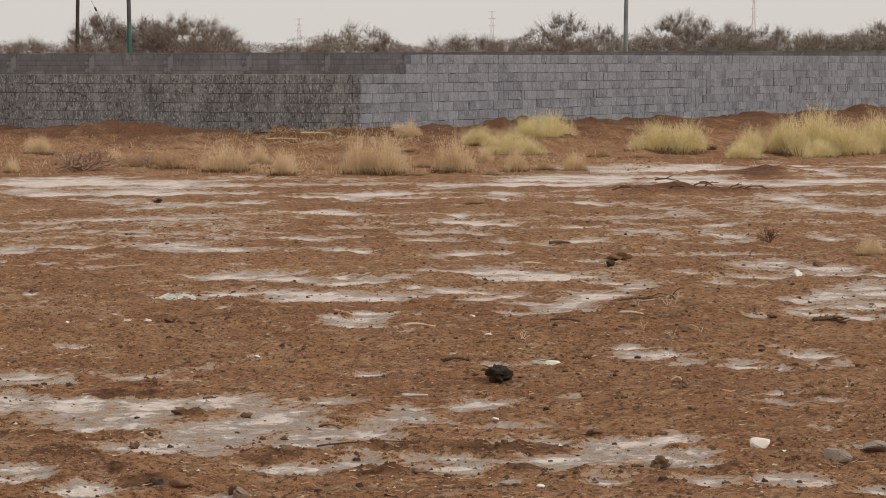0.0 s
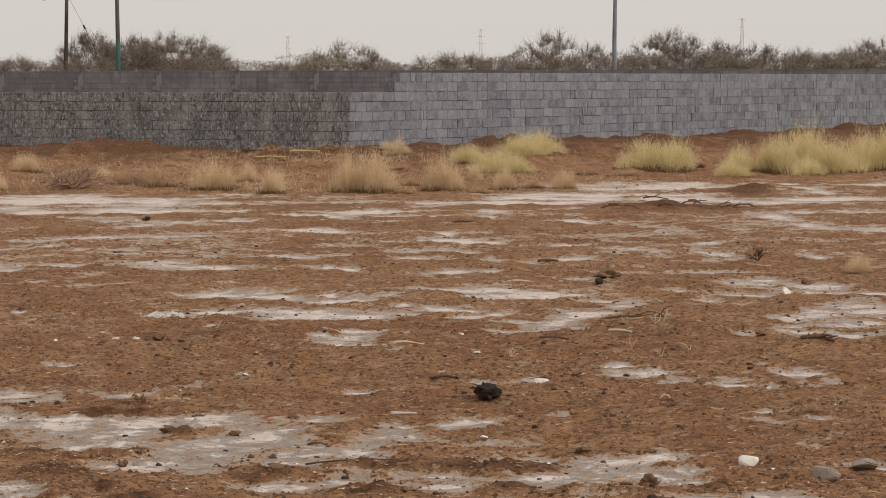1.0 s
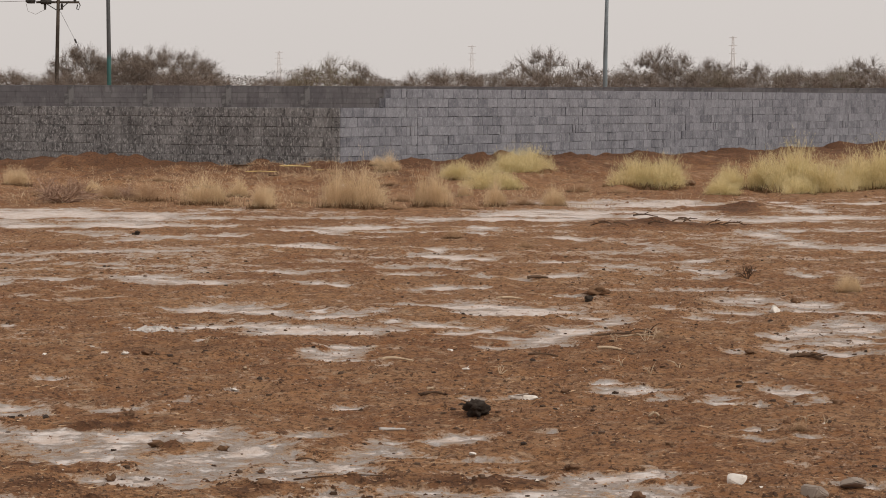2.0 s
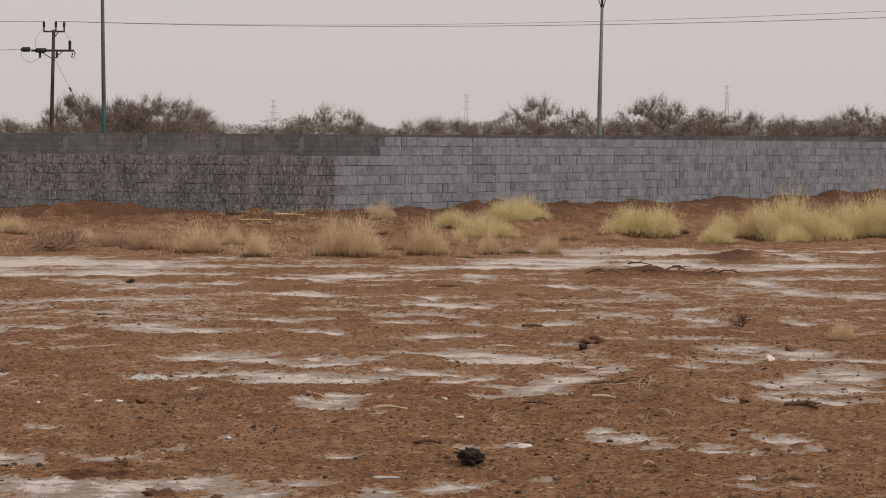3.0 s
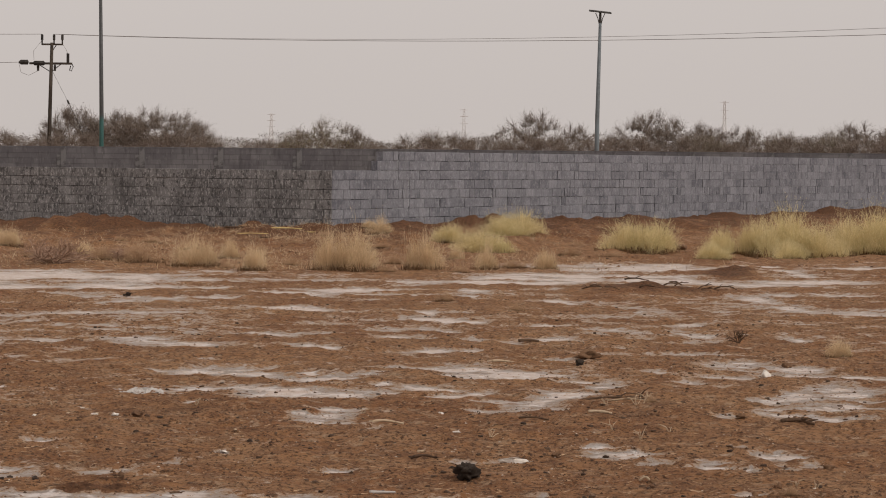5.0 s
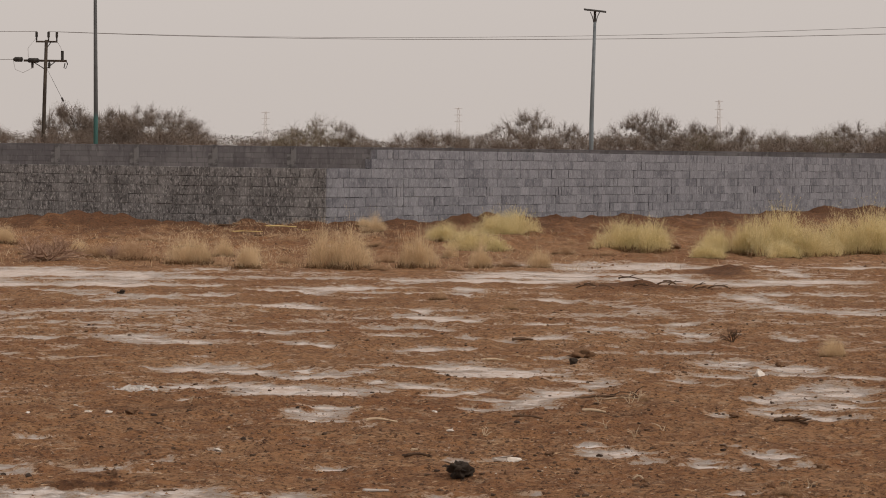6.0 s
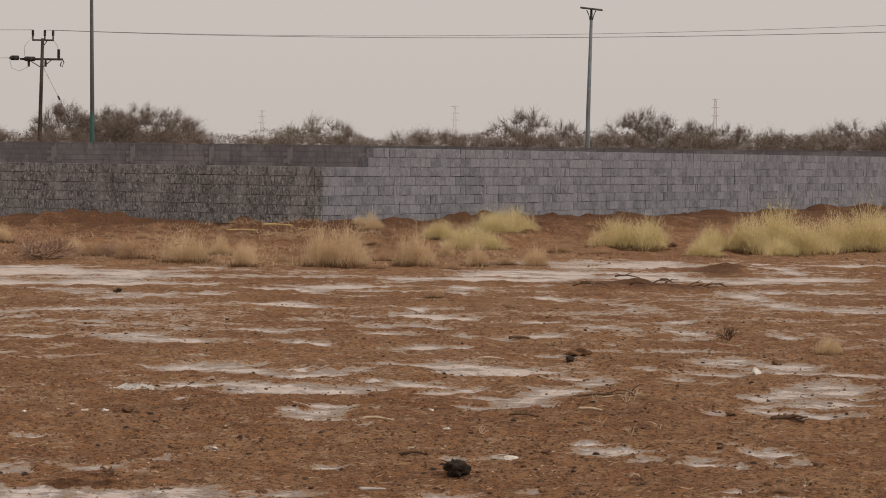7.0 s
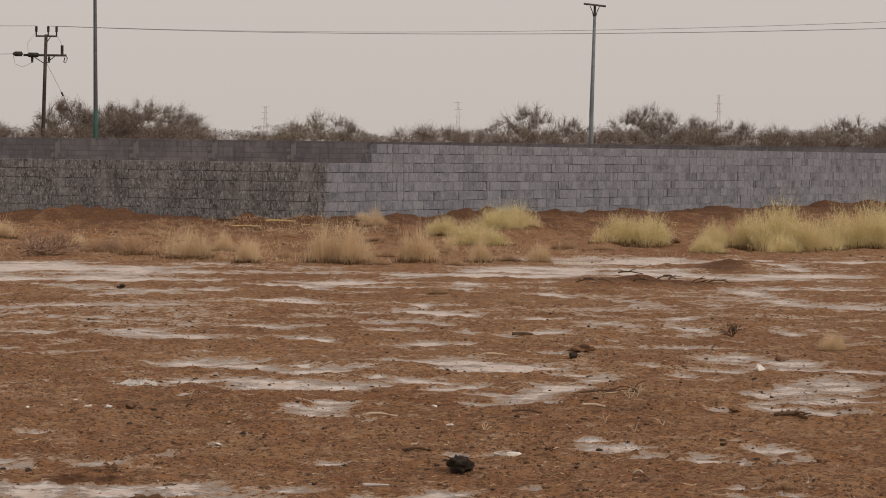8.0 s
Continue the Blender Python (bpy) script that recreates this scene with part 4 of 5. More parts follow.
def lattice_tower(x, tall):
    """A far transmission tower: four tapering legs, braces and three pairs of arms."""
    ob = base("transmission_tower", x, 1600)
    for sx in (-1, 1):
        for sy in (-1, 1):
            s = Soup()
            s.tube([(sx * 3.2, sy * 3.2, 0), (sx * 1.0, sy * 1.0, tall * 0.6), (sx * 0.5, sy * 0.5, tall)], [0.14, 0.12, 0.1], 4)
            part("leg", s.mesh("leg", hazed_tower_steel), ob)
    s = Soup()
    for k in range(12):
        z0, z1 = tall * k / 12, tall * (k + 1) / 12
        w = lambda z: 3.2 + (1.0 - 3.2) * z / (tall * 0.6) if z < tall * 0.6 else 1.0 - 0.5 * (z / tall - 0.6) / 0.4
        for y in (-1, 1):
            s.tube([(-w(z0), y * w(z0), z0), (w(z1), y * w(z1), z1)], [0.07, 0.07], 4)
            s.tube([(w(z0), y * w(z0), z0), (-w(z1), y * w(z1), z1)], [0.07, 0.07], 4)
    part("bracing", s.mesh("bracing", hazed_tower_steel), ob)
    for z in (0.74, 0.86, 0.98):
        s = Soup()
        s.tube([(-2.6, 0, tall * z), (2.6, 0, tall * z)], [0.14, 0.14], 4)
        part("crossarm", s.mesh("crossarm", hazed_tower_steel), ob)
    tagged(ob, "pale lattice transmission tower far beyond the scrub", "tower", "transmission towers")


for x, tall in ((-109.6, 31.6), (14.2, 35.8), (181.6, 42.3)):
    lattice_tower(x, tall)


# ---- dry grass along the wall ----
def grass_tuft(name, seed, mat, count, label, loose=0.25, root=0.5, heads=0.5, category="grass"):
    """A tuft one metre wide and half a metre high: fine bent stems fan out from small crowns to uneven domes, twiglets
    near their ends, short dark brown blades at the foot."""
    rng = random.Random(seed)
    blades, foot, ears = Soup(), Soup(), Soup()
    domes = [(0.0, 0.0, 0.50, 0.5)] + [(rng.uniform(-0.42, 0.42), rng.uniform(-0.26, 0.26), rng.uniform(0.18, 0.34), rng.uniform(0.2, 0.44)) for k in range(7)]
    for k in range(count):
        cx, cy, wide, tall = domes[0] if rng.random() < 0.4 else rng.choice(domes)
        a, lean = rng.uniform(0, 2 * math.pi), math.acos(1 - rng.random() * 0.95)
        far = rng.uniform(0.5, 1.0) * (1.0 + (rng.uniform(0.05, loose) if rng.random() < 0.2 else 0.0))
        tip = Vector((cx + wide * far * math.sin(lean) * math.cos(a), cy + wide * far * math.sin(lean) * math.sin(a), 0.02 + tall * far * math.cos(lean)))
        p = Vector((cx + (tip.x - cx) * 0.12 + rng.gauss(0, 0.03), cy + (tip.y - cy) * 0.12 + rng.gauss(0, 0.03), -0.03))
        q = p.lerp(tip, 0.55) + Vector((rng.gauss(0, 0.02), rng.gauss(0, 0.02), 0.12 * (tip - p).length + rng.gauss(0, 0.012)))
        t = rng.uniform(0, math.pi)
        blades.blade(p, q, tip, rng.uniform(0.0009, 0.0019), (math.cos(t), math.sin(t), 0))
        for j in range(5):
            f = q.lerp(tip, rng.uniform(-0.3, 1.0))
            d = Vector((rng.gauss(0, 1), rng.gauss(0, 1), rng.gauss(0.25, 0.8))).normalized() + 0.5 * (tip - q).normalized()
            e = f + d * rng.uniform(0.025, 0.075)
            blades.sliver(f, e, rng.uniform(0.0012, 0.0024), (math.cos(t + j), math.sin(t + j), 0.4))
            if rng.random() < heads * 0.17:
                ears.leaf(e, rng.uniform(0.005, 0.010), rng)
    # short blades of a darker brown round the foot
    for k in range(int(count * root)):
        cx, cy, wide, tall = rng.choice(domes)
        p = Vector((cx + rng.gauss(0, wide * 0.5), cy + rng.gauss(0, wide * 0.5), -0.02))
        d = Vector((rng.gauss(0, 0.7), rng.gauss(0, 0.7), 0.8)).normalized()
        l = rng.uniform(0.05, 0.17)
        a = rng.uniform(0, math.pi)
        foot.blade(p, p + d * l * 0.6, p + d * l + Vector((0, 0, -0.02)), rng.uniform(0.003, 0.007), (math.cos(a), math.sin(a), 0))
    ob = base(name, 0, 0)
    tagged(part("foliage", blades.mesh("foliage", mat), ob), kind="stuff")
    tagged(part("thatch", foot.mesh("thatch", straw_root), ob, "short dark brown blades at the foot"), kind="stuff")
    if ears.verts:
        tagged(part("seed_fuzz", ears.mesh("seed_fuzz", seed_mat), ob), kind="stuff")
    return tagged(ob, label, category, "dry grass along the wall")


def dead_bush(name, seed, label, tall, wide, stems, thick, mat):
    rng = random.Random(seed)
    s = Soup()

    def twig(p, way, length, radius, depth):
        pts, r = [p], [radius]
        for k in range(3):
            way = (way + Vector((rng.gauss(0, 0.2), rng.gauss(0, 0.2), rng.gauss(0, 0.15)))).normalized()
            p = p + way * length / 3
            pts.append(p)
            r.append(radius * (1 - 0.2 * (k + 1)))
        s.tube(pts, r, 4, False)
        if depth:
            for k in range(3):
                twig(pts[rng.choice((1, 2, 3))], (way + Vector((rng.gauss(0, 0.6), rng.gauss(0, 0.6), rng.gauss(0.1, 0.4)))).normalized(), length * 0.68, radius * 0.6, depth - 1)

    for k in range(stems):
        a = rng.uniform(0, 2 * math.pi)
        twig(Vector((0, 0, -0.02)), Vector((math.cos(a) * wide, math.sin(a) * wide, tall)).normalized(), 0.22, thick, 3)
    ob = base(name, 0, 0)
    tagged(part("branchwork", s.mesh("branchwork", mat), ob), kind="stuff")
    return tagged(ob, label, "bush")


def build_grass():
    pale = [grass_tuft("grass_tuft", 40 + k, straw, 1500, "pale straw-coloured dry grass tuft on bare soil", 0.35, 0.7, 0.7) for k in range(3)]
    lush = [grass_tuft("grass_tuft", 50 + k, straw_green, 2100, "dense yellow-green dry grass clump on the soil bank", 0.3, 0.4, 0.9) for k in range(3)]
    rust = [grass_tuft("weed_tuft", 60 + k, straw_rust, 800, "low rust-brown withered weed tuft", 0.4, 0.9, 0.2, "weed") for k in range(2)]
    rng = random.Random(77)
    # kind, x, y, width, height
    tufts = [(pale, -7.65, 43.9, 0.66, 0.42), (rust, -5.3, 38.9, 0.6, 0.30), (rust, -4.66, 38.4, 0.95, 0.40), (pale, -3.74, 37.5, 0.80, 0.52),
             (pale, -2.70, 36.2, 0.85, 0.54), (pale, -1.66, 36.5, 0.8, 0.70), (pale, -1.22, 36.6, 0.85, 0.72), (pale, -1.43, 48.9, 0.5, 0.2),
             (pale, -0.20, 37.0, 0.92, 0.64), (lush, 0.65, 43.0, 0.95, 0.52), (lush, 1.15, 48.6, 1.0, 0.55), (lush, 1.60, 48.9, 0.9, 0.58)]
    tufts += [(pale, 0.69, 37.4, 0.52, 0.37), (pale, 1.55, 37.5, 0.52, 0.37), (rust, 2.28, 43.4, 0.75, 0.26), (lush, 3.35, 44.8, 0.9, 0.62),
              (lush, 3.95, 44.9, 0.9, 0.66), (lush, 4.48, 41.0, 0.6, 0.36), (lush, 4.95, 43.9, 1.0, 0.75), (lush, 5.55, 44.1, 1.1, 0.95)]
    tufts += [(lush, 6.15, 43.9, 1.0, 0.88), (lush, 6.6, 43.5, 0.9, 0.66), (lush, 7.25, 44.6, 0.9, 0.75), (lush, 7.85, 44.7, 1.0, 0.86), (lush, 8.5, 46.9, 0.9, 0.72),
              (rust, 0.04, 28.5, 0.5, 0.24), (rust, 0.84, 27.0, 0.5, 0.18), (pale, 3.30, 20.6, 0.36, 0.19), (rust, 1.40, 16.45, 0.22, 0.11)]
    tufts += [(rust, -2.29, 38.2, 0.6, 0.26), (rust, -0.73, 38.6, 0.6, 0.24), (pale, -3.4, 40.2, 0.5, 0.28), (lush, 5.85, 42.2, 0.6, 0.40),
              (rust, -6.5, 39.6, 0.5, 0.18), (rust, -3.2, 37.2, 0.5, 0.2), (rust, -0.8, 36.2, 0.7, 0.2), (rust, 0.3, 36.4, 0.6, 0.22), (rust, 1.1, 37.9, 0.6, 0.2)]
    tufts += [(rust, -1.9, 42.5, 0.6, 0.24), (pale, 0.25, 40.8, 0.5, 0.34), (lush, 0.2, 45.4, 0.6, 0.4), (pale, -5.9, 41.2, 0.5, 0.25), (rust, 2.6, 47.0, 0.6, 0.25),
              (rust, -4.4, 41.5, 0.6, 0.28), (rust, 8.9, 43.5, 0.8, 0.6), (pale, -6.9, 37.4, 0.4, 0.25), (rust, 1.67, 11.75, 0.14, 0.08), (rust, -2.6, 44.5, 0.6, 0.25),
               (rust, -3.85, 49.5, 0.65, 0.24), (pale, -1.15, 47.6, 0.7, 0.3)]
    tufts += [(rust, -6.6, 43.0, 0.7, 0.18), (rust, -5.2, 44.5, 0.8, 0.2), (rust, -4.6, 46.2, 0.7, 0.18), (rust, -3.0, 46.5, 0.8, 0.2), (rust, -2.2, 47.5, 0.7, 0.2),
              (rust, -6.0, 46.8, 0.7, 0.18), (rust, -3.9, 44.6, 0.6, 0.16), (rust, -1.0, 43.6, 0.7, 0.2), (rust, 2.9, 42.0, 0.6, 0.16), (rust, -5.6, 40.6, 0.8, 0.22)]
    used = set()
    for kinds, x, y, w, h in tufts:
        k = rng.randrange(len(kinds))
        ob = kinds[k]
        m = pose(x, y, height(x, y), 0, 0, rng.uniform(-40, 40) + rng.choice((0, 180))) @ Matrix.Diagonal((w * (1.12 if kinds is lush else 0.9), w, h / 0.5, 1))
        if ob.name in used:
            copy_thing(ob, m)
        else:
            used.add(ob.name)
            ob.matrix_basis = m
    for ob in pale + lush + rust:
        if ob.name not in used:
            x, y = rng.uniform(-5, 5), 39.5
            ob.matrix_basis = pose(x, y, height(x, y)) @ Matrix.Diagonal((0.4, 0.4, 0.4, 1))
    for x, y, s in ((-5.85, 37.6, 1.6), (-4.95, 38.9, 0.9), (-6.3, 39.5, 0.7)):
        ob = dead_bush("dead_bush", int(90 + s * 10), "leafless grey-brown dead bush on bare soil", 0.7, 0.9, 18, 0.013, straw_grey)
        ob.matrix_basis = pose(x, y, height(x, y)) @ Matrix.Diagonal((s, s, s * 0.7, 1))
    ob = dead_bush("dead_weed", 97, "small leafless dead weed standing on bare soil", 1.0, 0.7, 5, 0.018, wood_dark)
    ob.matrix_basis = pose(2.67, 22.2, height(2.67, 22.2)) @ Matrix.Diagonal((0.36, 0.36, 0.36, 1))
    # short straw stubble between the tufts
    for name, mat, count, what in (("dry_stubble", straw, 9000, "short dry straw stubble on the soil"), ("weed_stubble", straw_rust, 13000, "low withered rust-brown weeds covering the bank")):
        stub = Soup()
        for k in range(count):
            x, y = rng.gauss(-2.8, 2.9), rng.uniform(36.5, 50.5)
            if float(wall_distance(x, y)) < 0.3 or float(value_noise(x, y, 1.2, 31)) < rng.uniform(-0.3, 0.2):
                continue
            p = Vector((x, y, height(x, y) + 0.004))
            d = Vector((rng.gauss(0, 1.0), rng.gauss(0, 1.0), rng.uniform(0.2, 1.3))).normalized() * rng.uniform(0.03, 0.15)
            a = rng.uniform(0, math.pi)
            stub.blade(p, p + d * 0.6, p + d, rng.uniform(0.0015, 0.0034), (math.cos(a), math.sin(a), 0.3))
        tagged(new(name, stub.mesh(name, mat)), what, "grass", kind="stuff")


build_grass()


# ---- stones, clods, sticks ----
def lump(name, seed, x, y, w, d, h, mat, label, category, rough=0.22, level=3, turn=0.0, sink=0.25, flat=False):
    """A broken lump: a ball pushed in and out by noise, its foot in the soil."""
    bm = bmesh.new()
    bmesh.ops.create_icosphere(bm, subdivisions=level, radius=0.5)
    off = Vector((seed * 3.7, seed * 1.9, seed * 0.7))
    for v in bm.verts:
        n = 1.3 * noise.noise(v.co * 2.6 + off) + 0.9 * noise.noise(v.co * 6 + off) + 0.6 * noise.noise(v.co * 14 + off)
        v.co *= max(0.4, 1 + 1.5 * rough * n)
        if flat and v.co.z > 0.2:
            v.co.z = 0.2 + (v.co.z - 0.2) * 0.15
    bmesh.ops.scale(bm, vec=(w, d, h), verts=bm.verts)
    me = bpy.data.meshes.new(name)
    bm.to_mesh(me)
    bm.free()
    me.materials.append(mat)
    if not flat:
        me.polygons.foreach_set("use_smooth", [True] * len(me.polygons))
    ob = new(name, me)
    ob.matrix_basis = pose(x, y, height(x, y) + h * (0.5 - sink), 0, 0, turn)
    return tagged(ob, label, category)


def stone(name, seed, x, y, w, d, h, mat, label, turn=0.0, sink=0.3):
    """An angular broken stone: the hull of a few random corners, its edges worn."""
    rng = random.Random(seed)
    bm = bmesh.new()
    for k in range(17):
        v = Vector((rng.gauss(0, 1), rng.gauss(0, 1), rng.gauss(0, 1))).normalized() * rng.uniform(0.42, 0.54)
        bm.verts.new((v.x * w, v.y * d, min(v.z, 0.3) * h))
    bmesh.ops.convex_hull(bm, input=bm.verts)
    bmesh.ops.bevel(bm, geom=bm.edges[:], offset=w * 0.03, segments=2, affect="EDGES")
    me = bpy.data.meshes.new(name)
    bm.to_mesh(me)
    bm.free()
    me.materials.append(mat)
    ob = new(name, me)
    ob.matrix_basis = pose(x, y, height(x, y) + h * (0.5 - sink), rng.uniform(-6, 6), rng.uniform(-6, 6), turn)
    return tagged(ob, label, "stone")


def stick(name, seed, x, y, length, thick, turn, mat, label, bend=0.06, lift=0.02, forks=0):
    rng = random.Random(seed)
    s = Soup()
    n = 9
    pts = [Vector(((k / n - 0.5) * length, bend * length * math.sin(math.pi * k / n) + rng.gauss(0, 0.012 * length), thick * 0.7 + lift * math.sin(math.pi * k / n * 1.3))) for k in range(n + 1)]
    s.tube(pts, [thick * (1 - 0.45 * k / n) * rng.uniform(0.85, 1.15) for k in range(n + 1)], 7)
    for k in range(forks):
        p = pts[rng.randrange(2, n)]
        e = p + Vector((rng.uniform(-0.3, 0.4) * length, rng.uniform(-0.25, 0.25) * length, rng.uniform(0.02, 0.16) * length))
        s.tube([p, p.lerp(e, 0.5) + Vector((0, 0, 0.02 * length)), e], [thick * 0.6, thick * 0.45, thick * 0.2], 5)
    ob = new(name, s.mesh(name, mat, True))
    ob.matrix_basis = pose(x, y, height(x, y), 0, 0, turn)
    return tagged(ob, label, "stick")


def build_litter():
    dung = lump("dried_dung", 1, 0.14, 12.42, 0.118, 0.115, 0.082, clod_black, "crumbly blackish dried dung on the soil", "dung", 0.26, 4, sink=0.1)
    stone("lime_stone", 2, 0.40, 13.34, 0.185, 0.13, 0.06, stone_white, "flat white lime-crusted stone on the soil", 4)
    stone("lime_stone", 3, 1.20, 10.25, 0.115, 0.10, 0.075, stone_white, "broken white-topped stone lying on bare soil", 69)
    stone("grey_stone", 4, 1.46, 9.90, 0.15, 0.13, 0.085, stone_grey, "rounded grey stone half sunk in soil", 2)
    stone("grey_stone", 5, 1.655, 10.10, 0.13, 0.12, 0.08, stone_grey, "rounded grey stone half sunk in soil", 25)
    stone("grey_stone", 6, 0.15, 9.30, 0.11, 0.10, 0.026, stone_grey, "flat grey stone level with the soil", 48)
    stone("grey_stone", 7, 1.43, 11.57, 0.095, 0.10, 0.03, stone_grey, "flat grey stone level with the soil", 71)
    stone("lime_stone", 8, 0.26, 9.29, 0.04, 0.04, 0.02, stone_white, "small white stone chip on the soil", 4)
    stone("lime_stone", 9, 0.11, 11.0, 0.042, 0.04, 0.022, stone_white, "small white stone chip on the soil", 27)
    stone("lime_stone", 10, 2.47, 18.68, 0.12, 0.10, 0.10, stone_white, "pale stone standing at a salt patch", 50)
    stone("lime_stone", 11, 1.28, 10.12, 0.03, 0.03, 0.014, stone_white, "small white stone chip on the soil", 73)
    # a cut stump of pale wood
    s = Soup()
    s.tube([(0, 0, -0.02), (0, 0, 0.012), (0.003, 0, 0.018)], [0.030, 0.029, 0.025], 9)
    stump = tagged(new("wood_offcut", s.mesh("wood_offcut", wood_grey)), "short pale sawn wood offcut on the soil", "wood")
    stump.matrix_basis = pose(-0.86, 9.17, height(-0.86, 9.17) + 0.008, 12, 8, 0)
    clods = [(-1.57, 12.20, 0.046, 0.040), (-1.41, 10.31, 0.034, 0.034), (-1.21, 9.38, 0.070, 0.045), (0.75, 9.84, 0.072, 0.042), (0.53, 10.61, 0.058, 0.032),
             (1.20, 20.28, 0.15, 0.085), (2.74, 19.6, 0.066, 0.04), (-1.84, 15.14, 0.075, 0.04), (-3.10, 17.64, 0.085, 0.035), (-3.68, 29.25, 0.075, 0.045),
             (1.09, 12.47, 0.06, 0.035), (0.64, 13.5, 0.045, 0.03), (1.10, 19.5, 0.065, 0.05), (-0.80, 10.56, 0.03, 0.018), (1.88, 15.4, 0.06, 0.03)]
    for k, (x, y, w, h) in enumerate(clods):
        dark = k in (2, 9, 12)
        lump("soil_clod", 20 + k, x, y, w, w * 0.9, h, clod_black if dark else clod_soil, "dark weathered clod lying on the soil" if dark else "brown earth clod lying on the soil", "clod", 0.5, 3, 37 * k)
    more = [(-1.33, 11.3, 0.09, 0.03), (-0.74, 10.1, 0.08, 0.03), (-1.02, 11.2, 0.05, 0.03), (1.05, 12.15, 0.03, 0.02), (1.52, 11.9, 0.03, 0.025), (1.66, 12.1, 0.035, 0.028),
            (-0.2, 9.55, 0.05, 0.02), (0.9, 9.6, 0.03, 0.02), (-1.1, 9.3, 0.06, 0.045), (-0.88, 9.25, 0.06, 0.05), (2.05, 13.0, 0.05, 0.03), (1.0, 11.2, 0.04, 0.022)]
    for k, (x, y, w, h) in enumerate(more):
        lump("soil_clod", 50 + k, x, y, w, w * 0.9, h, clod_soil, "brown earth clod lying on the soil", "clod", 0.5, 2, 37 * k)
    stick("twig", 1, -0.41, 10.34, 0.50, 0.004, 24, wood_dark, "long thin dark curved twig on salt crust", -0.06, 0.012)
    stick("dead_log", 2, 0.80, 22.3, 0.20, 0.016, 25, wood_dark, "short dark weathered log on bare soil", 0.05, 0.006)
    stick("bleached_stick", 3, 0.51, 19.9, 0.26, 0.012, -12, wood_pale, "straight bleached stick on bare soil", 0.03, 0.01)
    stick("bleached_stick", 4, 1.00, 15.4, 0.15, 0.012, -18, wood_pale, "short bleached wood splinter on the soil", 0.02, 0.005)
    stick("bleached_stick", 5, -0.32, 15.1, 0.21, 0.011, 4, wood_pale, "straight bleached stick on bare soil", 0.03, 0.01)
    stick("bleached_stick", 6, -0.27, 11.92, 0.125, 0.009, 2, rag_cloth, "flat white splinter on the soil", 0.01, 0.0)
    stick("twig", 7, 0.58, 15.2, 0.19, 0.008, -14, wood_dark, "thin dark twig on bare soil", 0.1, 0.006, 2)
    stick("twig", 8, 1.20, 16.6, 0.62, 0.009, 24, wood_dark, "forked dry twig lying at a salt patch", 0.10, 0.012, 4)
    stick("twig", 9, 1.32, 16.5, 0.4, 0.006, -20, wood_pale, "forked pale dry twig on the soil", 0.10, 0.012, 4)
    stick("twig", 10, -0.06, 13.5, 0.19, 0.009, -8, wood_dark, "thin dark twig on bare soil", 0.1, 0.015, 2)
    stick("twig", 11, -3.17, 21.75, 0.1, 0.012, 35, wood_dark, "short dark twig on bare soil", 0.1, 0.008)
    stick("broken_wood", 12, 2.20, 15.2, 0.2, 0.016, -14, wood_dark, "splintered dark dead wood at a salt patch", 0.15, 0.012, 7)
    stick("twig", 13, -1.25, 11.8, 0.06, 0.006, 30, wood_dark, "short dark twig on bare soil", 0.1, 0.003, 3)
    stick("twig", 14, 0.17, 12.75, 0.13, 0.004, -3, wood_dark, "thin dark twig on bare soil", 0.05, 0.0)
    stick("twig", 15, -0.62, 10.95, 0.14, 0.005, -35, wood_dark, "thin dark twig on salt crust", 0.1, 0.01)
    stick("twig", 16, 0.66, 9.75, 0.05, 0.006, 10, wood_dark, "short dark twig on salt crust", 0.1, 0.002)
    stick("twig", 17, 1.05, 12.5, 0.08, 0.007, -30, wood_pale, "short pale twig on bare soil", 0.1, 0.02, 1)
    # pale chips of wood and lime
    chips = [(0.77, 20.16, 0.050), (0.82, 19.99, 0.040), (0.87, 20.22, 0.035), (0.92, 20.04, 0.050), (0.98, 20.15, 0.040), (1.03, 20.27, 0.050), (-2.32, 15.47, 0.045), (-2.26, 15.71, 0.040), (-2.14, 15.40, 0.060), (-2.13, 15.47, 0.035), (-1.98, 15.16, 0.070), (-2.49, 15.24, 0.050), (-1.19, 14.51, 0.050), (-1.20, 13.80, 0.070), (0.01, 15.87, 0.050), (-0.10, 13.72, 0.060), (0.10, 14.55, 0.050)]
    for k, (x, y, w) in enumerate(chips):
        ob = stone("pale_chip", 120 + k, x, y, w, w * 0.6, w * 0.4, stone_white if k % 3 else wood_pale, "small pale chip lying on bare soil", 23 * k, 0.2)
        tagged(ob, group="pale chips on the lot")
    # dry stalks standing and leaning here and there
    sprigs = [(1.08, 16.03, 0.10), (1.28, 16.10, 0.11), (1.34, 16.29, 0.13), (0.30, 14.45, 0.09), (-1.55, 15.80, 0.06), (1.03, 14.74, 0.08), (1.18, 14.50, 0.09), (-0.48, 15.71, 0.05), (1.37, 14.74, 0.08), (1.85, 12.15, 0.06), (1.77, 12.24, 0.06), (-2.47, 15.82, 0.06)]
    for k, (x, y, tall) in enumerate(sprigs):
        r, s = random.Random(300 + k), Soup()
        for j in range(4):
            e = Vector((r.gauss(0, 0.5), r.gauss(0, 0.5), 1)).normalized() * tall * r.uniform(0.6, 1.1)
            s.tube([(0, 0, -0.01), tuple(e * 0.5 + Vector((r.gauss(0, 0.006), 0, 0))), tuple(e + Vector((r.gauss(0, 0.02), 0, -0.2 * tall)))], [0.003, 0.0025, 0.0015], 4)
